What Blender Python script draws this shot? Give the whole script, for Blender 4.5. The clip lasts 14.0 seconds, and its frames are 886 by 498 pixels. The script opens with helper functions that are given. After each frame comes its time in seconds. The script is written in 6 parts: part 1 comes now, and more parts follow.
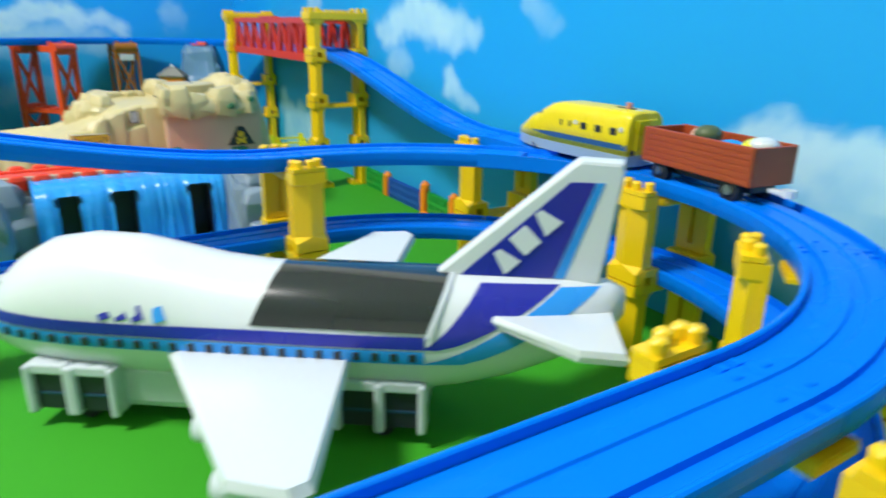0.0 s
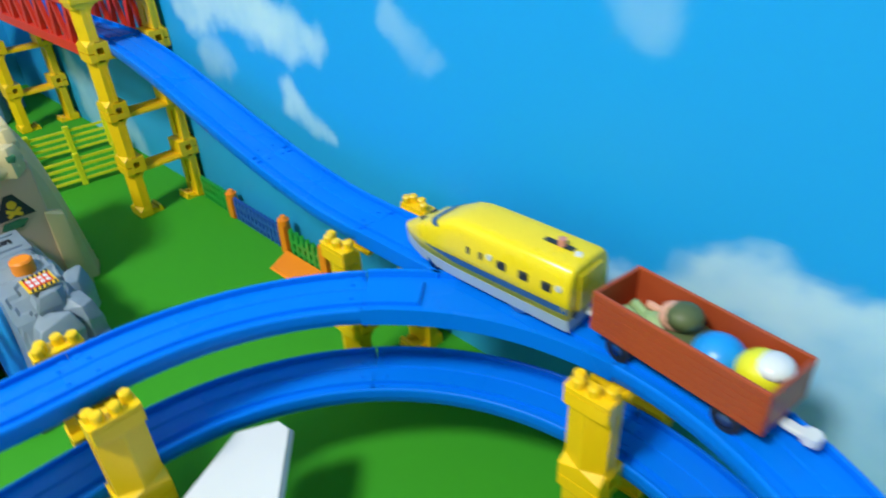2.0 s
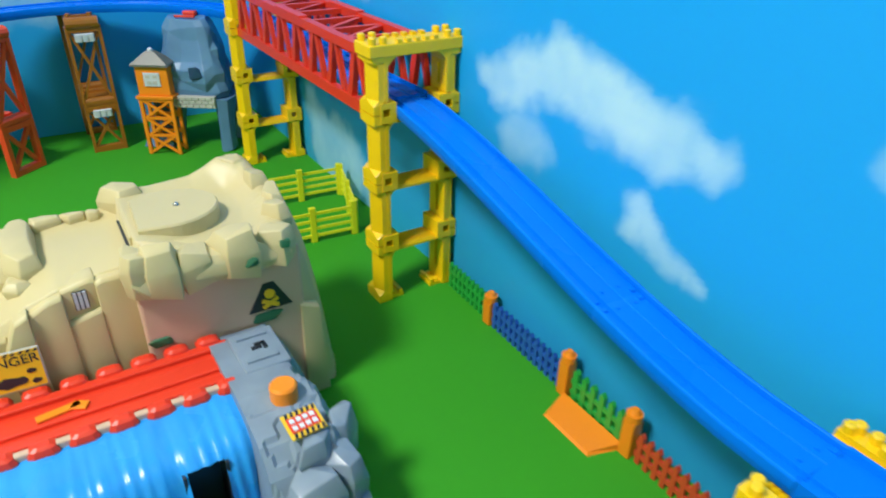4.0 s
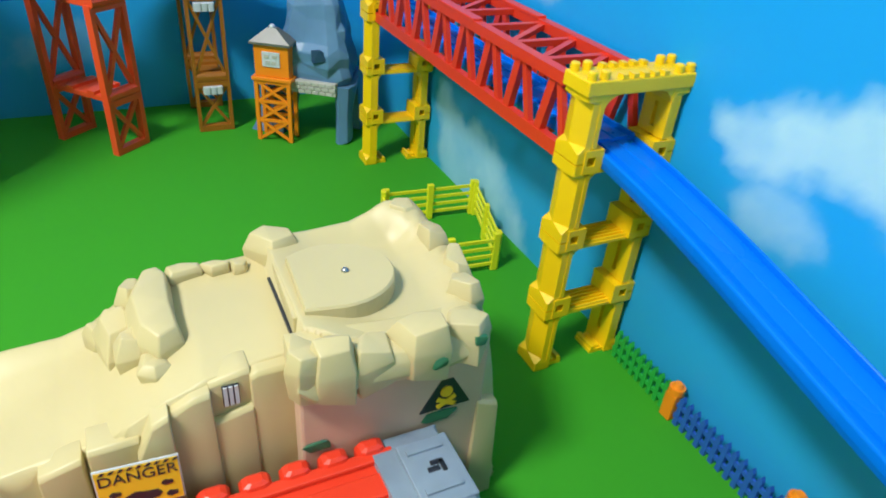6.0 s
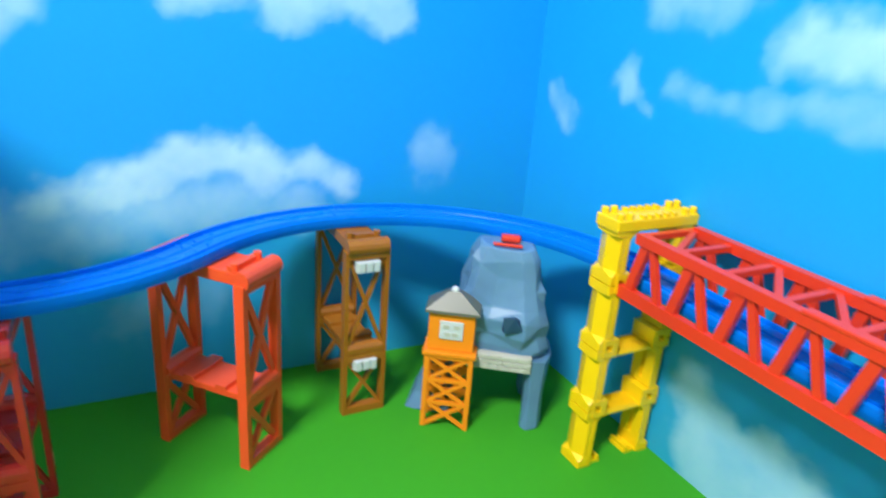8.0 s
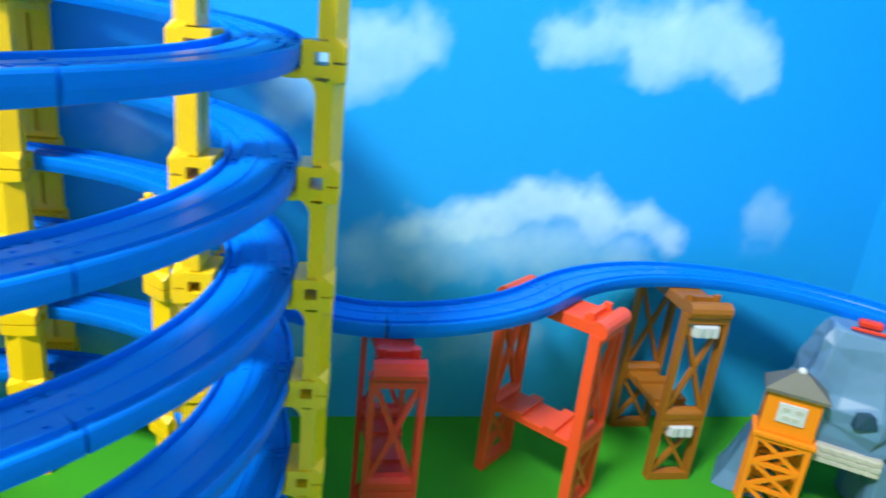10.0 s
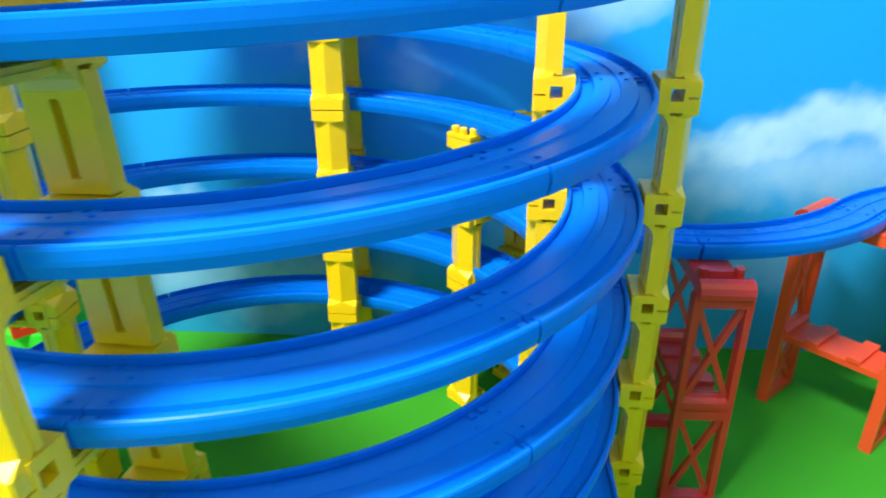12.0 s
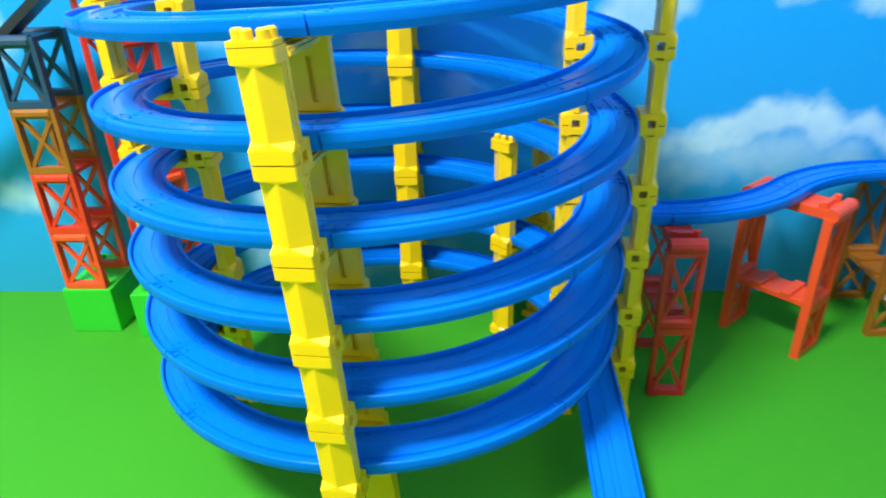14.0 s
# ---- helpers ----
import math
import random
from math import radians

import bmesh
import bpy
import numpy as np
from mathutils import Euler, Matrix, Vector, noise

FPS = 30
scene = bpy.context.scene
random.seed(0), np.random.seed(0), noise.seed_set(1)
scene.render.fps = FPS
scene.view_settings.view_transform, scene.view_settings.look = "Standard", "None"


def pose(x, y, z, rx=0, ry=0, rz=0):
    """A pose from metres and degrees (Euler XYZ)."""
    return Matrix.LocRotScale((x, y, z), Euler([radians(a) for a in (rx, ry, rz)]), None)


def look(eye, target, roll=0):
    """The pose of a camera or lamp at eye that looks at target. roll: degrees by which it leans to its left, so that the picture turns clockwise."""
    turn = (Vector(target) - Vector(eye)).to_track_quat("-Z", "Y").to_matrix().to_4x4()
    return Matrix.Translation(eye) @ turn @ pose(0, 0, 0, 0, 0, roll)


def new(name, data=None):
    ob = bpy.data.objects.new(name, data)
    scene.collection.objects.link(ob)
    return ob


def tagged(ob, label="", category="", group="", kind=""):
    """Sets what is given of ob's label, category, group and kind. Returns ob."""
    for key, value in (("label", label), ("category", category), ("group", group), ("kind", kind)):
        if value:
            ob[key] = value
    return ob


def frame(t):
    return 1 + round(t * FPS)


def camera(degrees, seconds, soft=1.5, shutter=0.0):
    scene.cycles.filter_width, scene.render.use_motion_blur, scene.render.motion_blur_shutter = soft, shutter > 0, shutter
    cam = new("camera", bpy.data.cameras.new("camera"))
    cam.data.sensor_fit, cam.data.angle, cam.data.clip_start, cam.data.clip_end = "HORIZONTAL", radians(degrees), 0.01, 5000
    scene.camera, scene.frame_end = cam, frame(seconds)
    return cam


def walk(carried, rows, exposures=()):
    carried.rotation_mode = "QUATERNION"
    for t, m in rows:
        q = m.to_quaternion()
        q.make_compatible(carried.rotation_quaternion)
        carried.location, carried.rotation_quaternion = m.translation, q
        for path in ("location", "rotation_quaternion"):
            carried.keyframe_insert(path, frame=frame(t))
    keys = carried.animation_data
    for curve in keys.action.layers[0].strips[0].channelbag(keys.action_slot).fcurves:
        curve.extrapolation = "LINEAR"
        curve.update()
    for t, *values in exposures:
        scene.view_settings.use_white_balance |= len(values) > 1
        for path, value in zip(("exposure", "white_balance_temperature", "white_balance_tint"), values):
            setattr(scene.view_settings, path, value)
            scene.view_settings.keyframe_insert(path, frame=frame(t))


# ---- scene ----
cam = camera(67.65, 14.0, 1.8, 0.5)
# seconds, place in metres, yaw, pitch, roll in degrees
PATH = [
    (0.00, -0.4620, -1.6350, 0.2420, -32.57, -18.61, 1.00),
    (0.50, -0.3720, -1.6220, 0.2930, -36.09, -25.34, -0.60),
    (1.00, -0.3360, -1.5700, 0.3440, -41.75, -29.08, -1.10),
    (1.50, -0.3310, -1.5210, 0.3750, -45.57, -31.42, -1.70),
    (2.00, -0.3250, -1.4460, 0.3840, -44.40, -32.51, -2.90),
    (2.50, -0.3110, -1.3510, 0.3750, -38.95, -31.14, -3.10),
    (3.00, -0.3340, -1.3060, 0.3770, -36.31, -30.26, 0.20),
    (3.50, -0.3440, -1.2680, 0.3890, -34.78, -29.53, 3.30),
    (3.70, -0.3370, -1.2390, 0.3840, -33.46, -29.32, 1.70),
    (5.80, -0.3720, -1.0450, 0.4020, -27.72, -32.60, 4.80),
    (6.00, -0.3700, -1.0280, 0.3950, -28.07, -32.82, 5.20),
    (6.50, -0.3710, -0.9700, 0.3850, -27.43, -28.98, 5.70),
    (7.00, -0.3720, -0.8490, 0.3780, -30.96, -28.21, 5.70),
    (7.50, -0.4170, -0.7340, 0.3900, -32.62, -26.51, 5.30),
    (8.00, -0.4790, -0.6740, 0.4240, -28.07, -20.58, 4.50),
    (8.20, -0.4710, -0.6720, 0.4300, -25.91, -20.21, 3.60),
    (10.30, -0.6521, -0.6183, 0.4176, -8.81, -19.11, 5.82),
    (10.50, -0.6663, -0.6179, 0.4105, -6.95, -19.45, 4.77),
    (11.00, -0.6960, -0.6143, 0.4021, -2.35, -21.82, 2.66),
    (11.50, -0.7159, -0.6164, 0.4014, 1.28, -23.14, 1.22),
    (12.00, -0.7314, -0.6319, 0.4028, 3.68, -24.19, -0.15),
    (12.50, -0.7471, -0.6652, 0.4165, 6.56, -24.50, -0.87),
    (13.00, -0.7750, -0.7041, 0.4333, 5.78, -24.77, -0.69),
    (13.50, -0.7808, -0.7871, 0.4740, 7.01, -25.43, -2.86),
    (14.00, -0.7803, -0.8325, 0.5010, 3.22, -26.99, -1.68),
]

def eye_pose(x, y, z, yaw, pitch, roll):
    return pose(x, y, z) @ pose(0, 0, 0, 0, 0, yaw) @ pose(0, 0, 0, 90 + pitch) @ pose(0, 0, 0, 0, 0, roll)
walk(cam, [(r[0], eye_pose(*r[1:])) for r in PATH], [(0, -0.2), (1.5, -0.32), (3.5, -0.26), (6, -0.22), (7, -0.08), (7.5, 0.05), (8, 0.25), (10.5, 0.26), (11.2, 0.41), (12.5, 0.3), (13.5, 0.15), (14, 0.08)])

# ---------------------------------------------------------------- light
world = bpy.data.worlds.new("world")
scene.world = world
world.use_nodes = True
world.node_tree.nodes["Background"].inputs[0].default_value = (0.8, 0.9, 1.0, 1)
world.node_tree.nodes["Background"].inputs[1].default_value = 0.05

LAMP_AT = Vector((-1.52, -1.12, 2.02))
lamp = bpy.data.lights.new("ceiling_light_glow", "AREA")
lamp.shape, lamp.size, lamp.energy, lamp.color = "DISK", 0.5, 89, (1.0, 0.985, 0.96)
lamp_ob = new("ceiling_light_glow", lamp)
lamp_ob.matrix_world = look(LAMP_AT, LAMP_AT + Vector((0.0001, 0, -1)))


# ---------------------------------------------------------------- materials
def material(name, color, rough=0.35, vary=0.06, scale=60.0, bump=0.05, spec=0.5, metal=0.0, coat=0.0, trans=0.0, alpha=1.0):
    m = bpy.data.materials.new(name)
    m.use_nodes = True
    n, l = m.node_tree.nodes, m.node_tree.links
    b = n["Principled BSDF"]
    b.inputs["Metallic"].default_value = metal
    b.inputs["Specular IOR Level"].default_value = spec
    b.inputs["Coat Weight"].default_value = coat
    b.inputs["Coat Roughness"].default_value = 0.15
    b.inputs["Transmission Weight"].default_value = trans
    b.inputs["Alpha"].default_value = alpha
    tc = n.new("ShaderNodeTexCoord")
    big = n.new("ShaderNodeTexNoise")
    big.inputs["Scale"].default_value = scale * 0.35
    big.inputs["Detail"].default_value = 3
    l.new(tc.outputs["Object"], big.inputs["Vector"])
    fine = n.new("ShaderNodeTexNoise")
    fine.inputs["Scale"].default_value = scale * 14
    fine.inputs["Detail"].default_value = 4
    l.new(tc.outputs["Object"], fine.inputs["Vector"])
    mix = n.new("ShaderNodeMix")
    mix.data_type = "RGBA"
    c = Vector(color)
    dark, light = c * (1 - vary * 2), c * (1 + vary)
    mix.inputs["A"].default_value = (*dark, 1)
    mix.inputs["B"].default_value = (*[min(1, v + vary * 0.03) for v in light], 1)
    l.new(big.outputs["Fac"], mix.inputs["Factor"])
    last = mix.outputs["Result"]
    l.new(last, b.inputs["Base Color"])
    rr = n.new("ShaderNodeMapRange")
    rr.inputs["To Min"].default_value = max(0.03, rough - 0.08)
    rr.inputs["To Max"].default_value = min(1, rough + 0.12)
    l.new(big.outputs["Fac"], rr.inputs["Value"])
    l.new(rr.outputs["Result"], b.inputs["Roughness"])
    bp = n.new("ShaderNodeBump")
    bp.inputs["Strength"].default_value = bump
    bp.inputs["Distance"].default_value = 0.0004
    l.new(fine.outputs["Fac"], bp.inputs["Height"])
    l.new(bp.outputs["Normal"], b.inputs["Normal"])
    return m


BLUE_RAIL = material("blue_rail_plastic", (0.0003, 0.176, 0.80), 0.27, 0.05, 30, 0.04, spec=0.08)
YELLOW = material("yellow_plastic", (0.90, 0.58, 0.004), 0.33, 0.05, 40, 0.05)
LEMON = material("lemon_plastic", (0.75, 0.74, 0.02), 0.35, 0.05, 60, 0.05)
RED = material("red_plastic", (0.74, 0.042, 0.015), 0.33, 0.06, 40, 0.05)
ORANGE_RED = material("orange_red_plastic", (0.85, 0.085, 0.022), 0.35, 0.06, 40, 0.05)
CLEAR_RED = material("clear_red_plastic", (0.74, 0.035, 0.03), 0.22, 0.06, 40, 0.05, alpha=0.74)
BROWN = material("brown_plastic", (0.33, 0.115, 0.009), 0.4, 0.08, 40, 0.06)
ORANGE = material("orange_plastic", (0.86, 0.25, 0.01), 0.35, 0.05, 40, 0.05)
GREEN_FENCE = material("green_fence_plastic", (0.02, 0.36, 0.05), 0.35, 0.06, 60, 0.05)
BLUE_FENCE = material("blue_fence_plastic", (0.02, 0.10, 0.45), 0.35, 0.06, 60, 0.05)
RED_FENCE = material("red_fence_plastic", (0.55, 0.06, 0.02), 0.35, 0.06, 60, 0.05)
GREEN_BLOCK = material("green_block_plastic", (0.03, 0.55, 0.03), 0.4, 0.05, 40, 0.05)
BLACK_PLASTIC = material("black_plastic", (0.015, 0.02, 0.03), 0.35, 0.1, 40, 0.05)
DARK_BLUE = material("dark_blue_plastic", (0.015, 0.055, 0.12), 0.35, 0.1, 40, 0.05)
SAND = material("sand_plastic", (0.555, 0.473, 0.248), 0.42, 0.06, 26, 0.12)
SAND_LOW = material("tan_plastic", (0.60, 0.42, 0.30), 0.45, 0.06, 26, 0.1)
GREY_ROCK = material("grey_rock_plastic", (0.22, 0.29, 0.37), 0.32, 0.22, 90, 0.15)
SLATE_ROCK = material("slate_rock_plastic", (0.105, 0.24, 0.43), 0.34, 0.22, 50, 0.15, spec=0.4)
ROOF_GREY = material("grey_roof_plastic", (0.13, 0.135, 0.12), 0.35, 0.1, 60, 0.08)
LIGHT_STONE = material("light_stone_plastic", (0.48, 0.49, 0.46), 0.4, 0.15, 90, 0.1)
WATER_BLUE = material("waterfall_plastic", (0.02, 0.31, 0.82), 0.24, 0.12, 80, 0.2, spec=0.4)
MOSS = material("moss_paint", (0.02, 0.14, 0.06), 0.6, 0.2, 200, 0.1)
WHITE = material("white_plastic", (0.66, 0.70, 0.74), 0.2, 0.03, 20, 0.03)
PALE = material("pale_grey_plastic", (0.55, 0.60, 0.66), 0.3, 0.05, 30, 0.03)
NAVY = material("navy_print", (0.015, 0.02, 0.34), 0.25, 0.05, 40, 0.02)
SKY_PRINT = material("light_blue_print", (0.02, 0.28, 0.80), 0.25, 0.05, 40, 0.02)
SMOKE = material("smoked_canopy", (0.02, 0.022, 0.026), 0.08, 0.1, 30, 0.01, coat=0.6)
LOCO_YELLOW = material("loco_yellow_paint", (0.84, 0.655, 0.006), 0.28, 0.04, 40, 0.03)
LOCO_SKIRT = material("loco_skirt_paint", (0.36, 0.47, 0.54), 0.3, 0.05, 40, 0.03)
LOCO_BLUE = material("loco_blue_print", (0.018, 0.085, 0.24), 0.3, 0.05, 40, 0.02)
RUST = material("wagon_brown_plastic", (0.38, 0.065, 0.018), 0.4, 0.08, 50, 0.06)
PINK = material("pink_knob", (0.6, 0.25, 0.22), 0.4)
STEEL = material("axle_steel", (0.45, 0.46, 0.48), 0.25, 0.1, 60, 0.05, metal=1.0)
SKIN = material("doll_pink", (0.70, 0.38, 0.27), 0.45)
OLIVE = material("doll_olive", (0.08, 0.11, 0.04), 0.5, 0.1)
MINT = material("doll_pale_green", (0.30, 0.45, 0.20), 0.5, 0.1)
DOLL_BLUE = material("doll_blue", (0.01, 0.30, 0.80), 0.3)
DOLL_RED = material("doll_red", (0.72, 0.05, 0.03), 0.35)
SIGN_YELLOW = material("sign_yellow", (0.80, 0.50, 0.02), 0.4)
PLASTER = material("white_wall_paint", (0.78, 0.77, 0.74), 0.8, 0.03, 5, 0.2)
LAMP_WHITE = material("lamp_housing_white", (0.8, 0.8, 0.78), 0.5)


def felt():
    m = material("green_paper", (0.034, 0.30, 0.012), 0.75, 0.05, 6, 0.2, spec=0.25)
    return m


FELT = felt()


def wallpaper():
    m = bpy.data.materials.new("sky_wallpaper")
    m.use_nodes = True
    n, l = m.node_tree.nodes, m.node_tree.links
    b = n["Principled BSDF"]
    b.inputs["Roughness"].default_value = 0.5
    b.inputs["Specular IOR Level"].default_value = 0.3
    at = n.new("ShaderNodeAttribute")
    at.attribute_name = "cloud"
    geo = n.new("ShaderNodeTexCoord")
    sep = n.new("ShaderNodeSeparateXYZ")
    l.new(geo.outputs["Object"], sep.inputs[0])
    ramp = n.new("ShaderNodeValToRGB")
    mp = n.new("ShaderNodeMapRange")
    mp.inputs["From Max"].default_value = 0.75
    l.new(sep.outputs["Z"], mp.inputs["Value"])
    l.new(mp.outputs["Result"], ramp.inputs["Fac"])
    e = ramp.color_ramp.elements
    e[0].color = (0.022, 0.33, 0.60, 1)
    e[1].color = (0.004, 0.30, 0.86, 1)
    k = e.new(0.25)
    k.color = (0.010, 0.345, 0.80, 1)
    k = e.new(0.5)
    k.color = (0.005, 0.335, 0.86, 1)
    nz = n.new("ShaderNodeTexNoise")
    nz.inputs["Scale"].default_value = 24
    nz.inputs["Detail"].default_value = 6
    l.new(geo.outputs["Object"], nz.inputs["Vector"])
    ad = n.new("ShaderNodeMath")
    ad.operation = "MULTIPLY_ADD"
    l.new(nz.outputs["Fac"], ad.inputs[0])
    ad.inputs[1].default_value = 0.22
    ad.inputs[2].default_value = -0.11
    su = n.new("ShaderNodeMath")
    su.operation = "ADD"
    su.use_clamp = True
    l.new(ad.outputs[0], su.inputs[0])
    l.new(at.outputs["Fac"], su.inputs[1])
    cm = n.new("ShaderNodeMath")
    cm.operation = "MULTIPLY"
    l.new(su.outputs[0], cm.inputs[0])
    st = n.new("ShaderNodeMapRange")
    st.inputs["From Max"].default_value = 0.12
    l.new(at.outputs["Fac"], st.inputs["Value"])
    l.new(st.outputs["Result"], cm.inputs[1])
    mix = n.new("ShaderNodeMix")
    mix.data_type = "RGBA"
    l.new(cm.outputs[0], mix.inputs["Factor"])
    l.new(ramp.outputs["Color"], mix.inputs["A"])
    mix.inputs["B"].default_value = (0.50, 0.76, 0.88, 1)
    l.new(mix.outputs["Result"], b.inputs["Base Color"])
    return m


WALLPAPER = wallpaper()


# ---------------------------------------------------------------- mesh helpers
def box(bm, c, s, rot=None, bevel=0.0, mat=0):
    m = Matrix.Translation(c) @ (rot if rot else Matrix()) @ Matrix.Diagonal((*s, 1))
    r = bmesh.ops.create_cube(bm, size=1, matrix=m)
    if bevel:
        edges = {e for v in r["verts"] for e in v.link_edges}
        r2 = bmesh.ops.bevel(bm, geom=list(edges), offset=bevel, segments=2, affect="EDGES", profile=0.5)
        faces = r2["faces"]
    if mat:
        for v in r["verts"]:
            if v.is_valid:
                for f in v.link_faces:
                    f.material_index = mat
    return r["verts"]


def span(bm, a, b, bevel=0.0, mat=0):
    """A box from corner a to corner b."""
    a, b = Vector(a), Vector(b)
    s = b - a
    return box(bm, (a + b) / 2, [abs(v) for v in s], None, bevel, mat)


def bar(bm, p, q, w, h, mat=0):
    """A beam of section w by h from p to q."""
    p, q = Vector(p), Vector(q)
    d = q - p
    rot = d.to_track_quat("Y", "Z").to_matrix().to_4x4()
    return box(bm, (p + q) / 2, (w, d.length, h), rot, 0, mat)


def rod(bm, p, q, r, n=12, r2=None, mat=0):
    p, q = Vector(p), Vector(q)
    d = q - p
    rot = d.to_track_quat("Z", "Y").to_matrix().to_4x4()
    out = bmesh.ops.create_cone(bm, cap_ends=True, segments=n, radius1=r, radius2=r if r2 is None else r2, depth=d.length,
                                matrix=Matrix.Translation((p + q) / 2) @ rot)
    if mat:
        for v in out["verts"]:
            for f in v.link_faces:
                f.material_index = mat
    return out["verts"]


def ball(bm, c, r, s=(1, 1, 1), n=16, mat=0, rot=None):
    m = Matrix.Translation(c) @ (rot if rot else Matrix()) @ Matrix.Diagonal((*s, 1))
    out = bmesh.ops.create_uvsphere(bm, u_segments=n, v_segments=max(6, n // 2), radius=r, matrix=m)
    for v in out["verts"]:
        for f in v.link_faces:
            f.material_index = mat
            f.smooth = True
    return out["verts"]


def prism(bm, outline, z0, z1, mat=0, taper=1.0, about=(0, 0)):
    """An upright prism over a plan outline, its top scaled by taper about a point."""
    lo = [bm.verts.new((x, y, z0)) for x, y in outline]
    hi = [bm.verts.new((about[0] + (x - about[0]) * taper, about[1] + (y - about[1]) * taper, z1)) for x, y in outline]
    fs = [bm.faces.new(lo[::-1]), bm.faces.new(hi)]
    k = len(outline)
    for i in range(k):
        fs.append(bm.faces.new((lo[i], lo[(i + 1) % k], hi[(i + 1) % k], hi[i])))
    for f in fs:
        f.material_index = mat
    return lo + hi


def loft(bm, rings, cap=True, mat=0, smooth=True, closed=True):
    """Skin over rings of equally many points."""
    vs = [[bm.verts.new(p) for p in ring] for ring in rings]
    k = len(rings[0])
    for a, b in zip(vs, vs[1:]):
        for i in range(k if closed else k - 1):
            f = bm.faces.new((a[i], a[(i + 1) % k], b[(i + 1) % k], b[i]))
            f.material_index, f.smooth = mat, smooth
    if cap:
        for ring, flip in ((vs[0], True), (vs[-1], False)):
            f = bm.faces.new(ring[::-1] if flip else ring)
            f.material_index = mat
    return vs


def hull_rock(bm, c, s, seed, n=16, mat=0):
    """A faceted stone: the hull of points strewn over an ellipsoid."""
    rng = random.Random(seed)
    vs = []
    for i in range(n):
        v = Vector((rng.gauss(0, 1), rng.gauss(0, 1), rng.gauss(0, 1))).normalized()
        v = Vector((math.copysign(abs(v.x) ** 0.6, v.x), math.copysign(abs(v.y) ** 0.6, v.y), math.copysign(abs(v.z) ** 0.6, v.z)))
        k = rng.uniform(0.8, 1.0)
        vs.append(bm.verts.new((c[0] + v.x * s[0] * k, c[1] + v.y * s[1] * k, c[2] + v.z * s[2] * k)))
    out = bmesh.ops.convex_hull(bm, input=vs)
    junk = list({e for e in out["geom_interior"] + out["geom_unused"] if isinstance(e, bmesh.types.BMVert)})
    bmesh.ops.delete(bm, geom=junk, context="VERTS")
    for e in out["geom"]:
        if isinstance(e, bmesh.types.BMFace):
            e.material_index = mat


def to_mesh(name, bm, mats, smooth=False):
    bmesh.ops.recalc_face_normals(bm, faces=bm.faces)
    me = bpy.data.meshes.new(name)
    bm.to_mesh(me)
    bm.free()
    for m in mats if isinstance(mats, (list, tuple)) else [mats]:
        me.materials.append(m)
    if smooth:
        for p in me.polygons:
            p.use_smooth = True
    return me


def part(name, bm, mat, parent, label="", smooth=False, m=None):
    """Links a bmesh, or a mesh made before, as one object under a thing or a part."""
    me = bm if isinstance(bm, bpy.types.Mesh) else to_mesh(name, bm, mat, smooth)
    ob = new(name, me)
    ob.parent = parent
    if m is not None:
        ob.matrix_basis = m
    return tagged(ob, label)


def thing(name, m, label, category, group="", kind=""):
    ob = new(name)
    ob.empty_display_size = 0.01
    ob.matrix_basis = m
    return tagged(ob, label, category, group, kind)


def solid(name, bm, mat, label, category, group="", kind="", m=None, smooth=False):
    """A thing that is one mesh."""
    me = bm if isinstance(bm, bpy.types.Mesh) else to_mesh(name, bm, mat, smooth)
    ob = new(name, me)
    if m is not None:
        ob.matrix_basis = m
    return tagged(ob, label, category, group, kind)


# ---------------------------------------------------------------- setting
def structure(name, a, b, mat, label, category):
    bm = bmesh.new()
    span(bm, a, b)
    return solid(name, bm, mat, label, category, kind="structure")


structure("floor", (-3.2, -3.4, -0.03), (0.0, 0.012, 0.0), FELT, "plain green paper-covered play floor", "floor")
structure("ceiling", (-3.2, -3.4, 2.1), (0.03, 0.03, 2.13), PLASTER, "plain white room ceiling", "ceiling")
structure("wall_west", (-3.23, -3.4, -0.03), (-3.2, 0.03, 2.1), PLASTER, "plain white room wall", "wall")
structure("wall_south", (-3.2, -3.43, -0.03), (0.03, -3.4, 2.1), PLASTER, "plain white room wall behind the layout", "wall")
structure("wall_north_upper", (-3.2, 0.012, 0.78), (0.03, 0.03, 2.1), PLASTER, "plain white wall above the sky print", "wall")
structure("wall_east_upper", (0.0, -3.4, 0.78), (0.03, 0.0, 2.1), PLASTER, "plain white wall above the sky print", "wall")

def fbm(u, v, base, octaves=5, seed=0):
    """Smooth noise between -1 and 1 over two arrays of places."""
    g = np.random.default_rng(seed)
    out, amp, tot = 0.0 * u, 1.0, 0.0
    for o in range(octaves):
        t = g.uniform(-1, 1, (64, 64))
        x, y = u * base * 2**o, v * base * 2**o
        i, j = np.floor(x).astype(int), np.floor(y).astype(int)
        fx, fy = x - i, y - j
        fx, fy = fx * fx * (3 - 2 * fx), fy * fy * (3 - 2 * fy)
        a, b = t[i % 64, j % 64], t[(i + 1) % 64, j % 64]
        c, d = t[i % 64, (j + 1) % 64], t[(i + 1) % 64, (j + 1) % 64]
        out = out + amp * ((a * (1 - fx) + b * fx) * (1 - fy) + (c * (1 - fx) + d * fx) * fy)
        tot += amp
        amp *= 0.55
    return out / tot


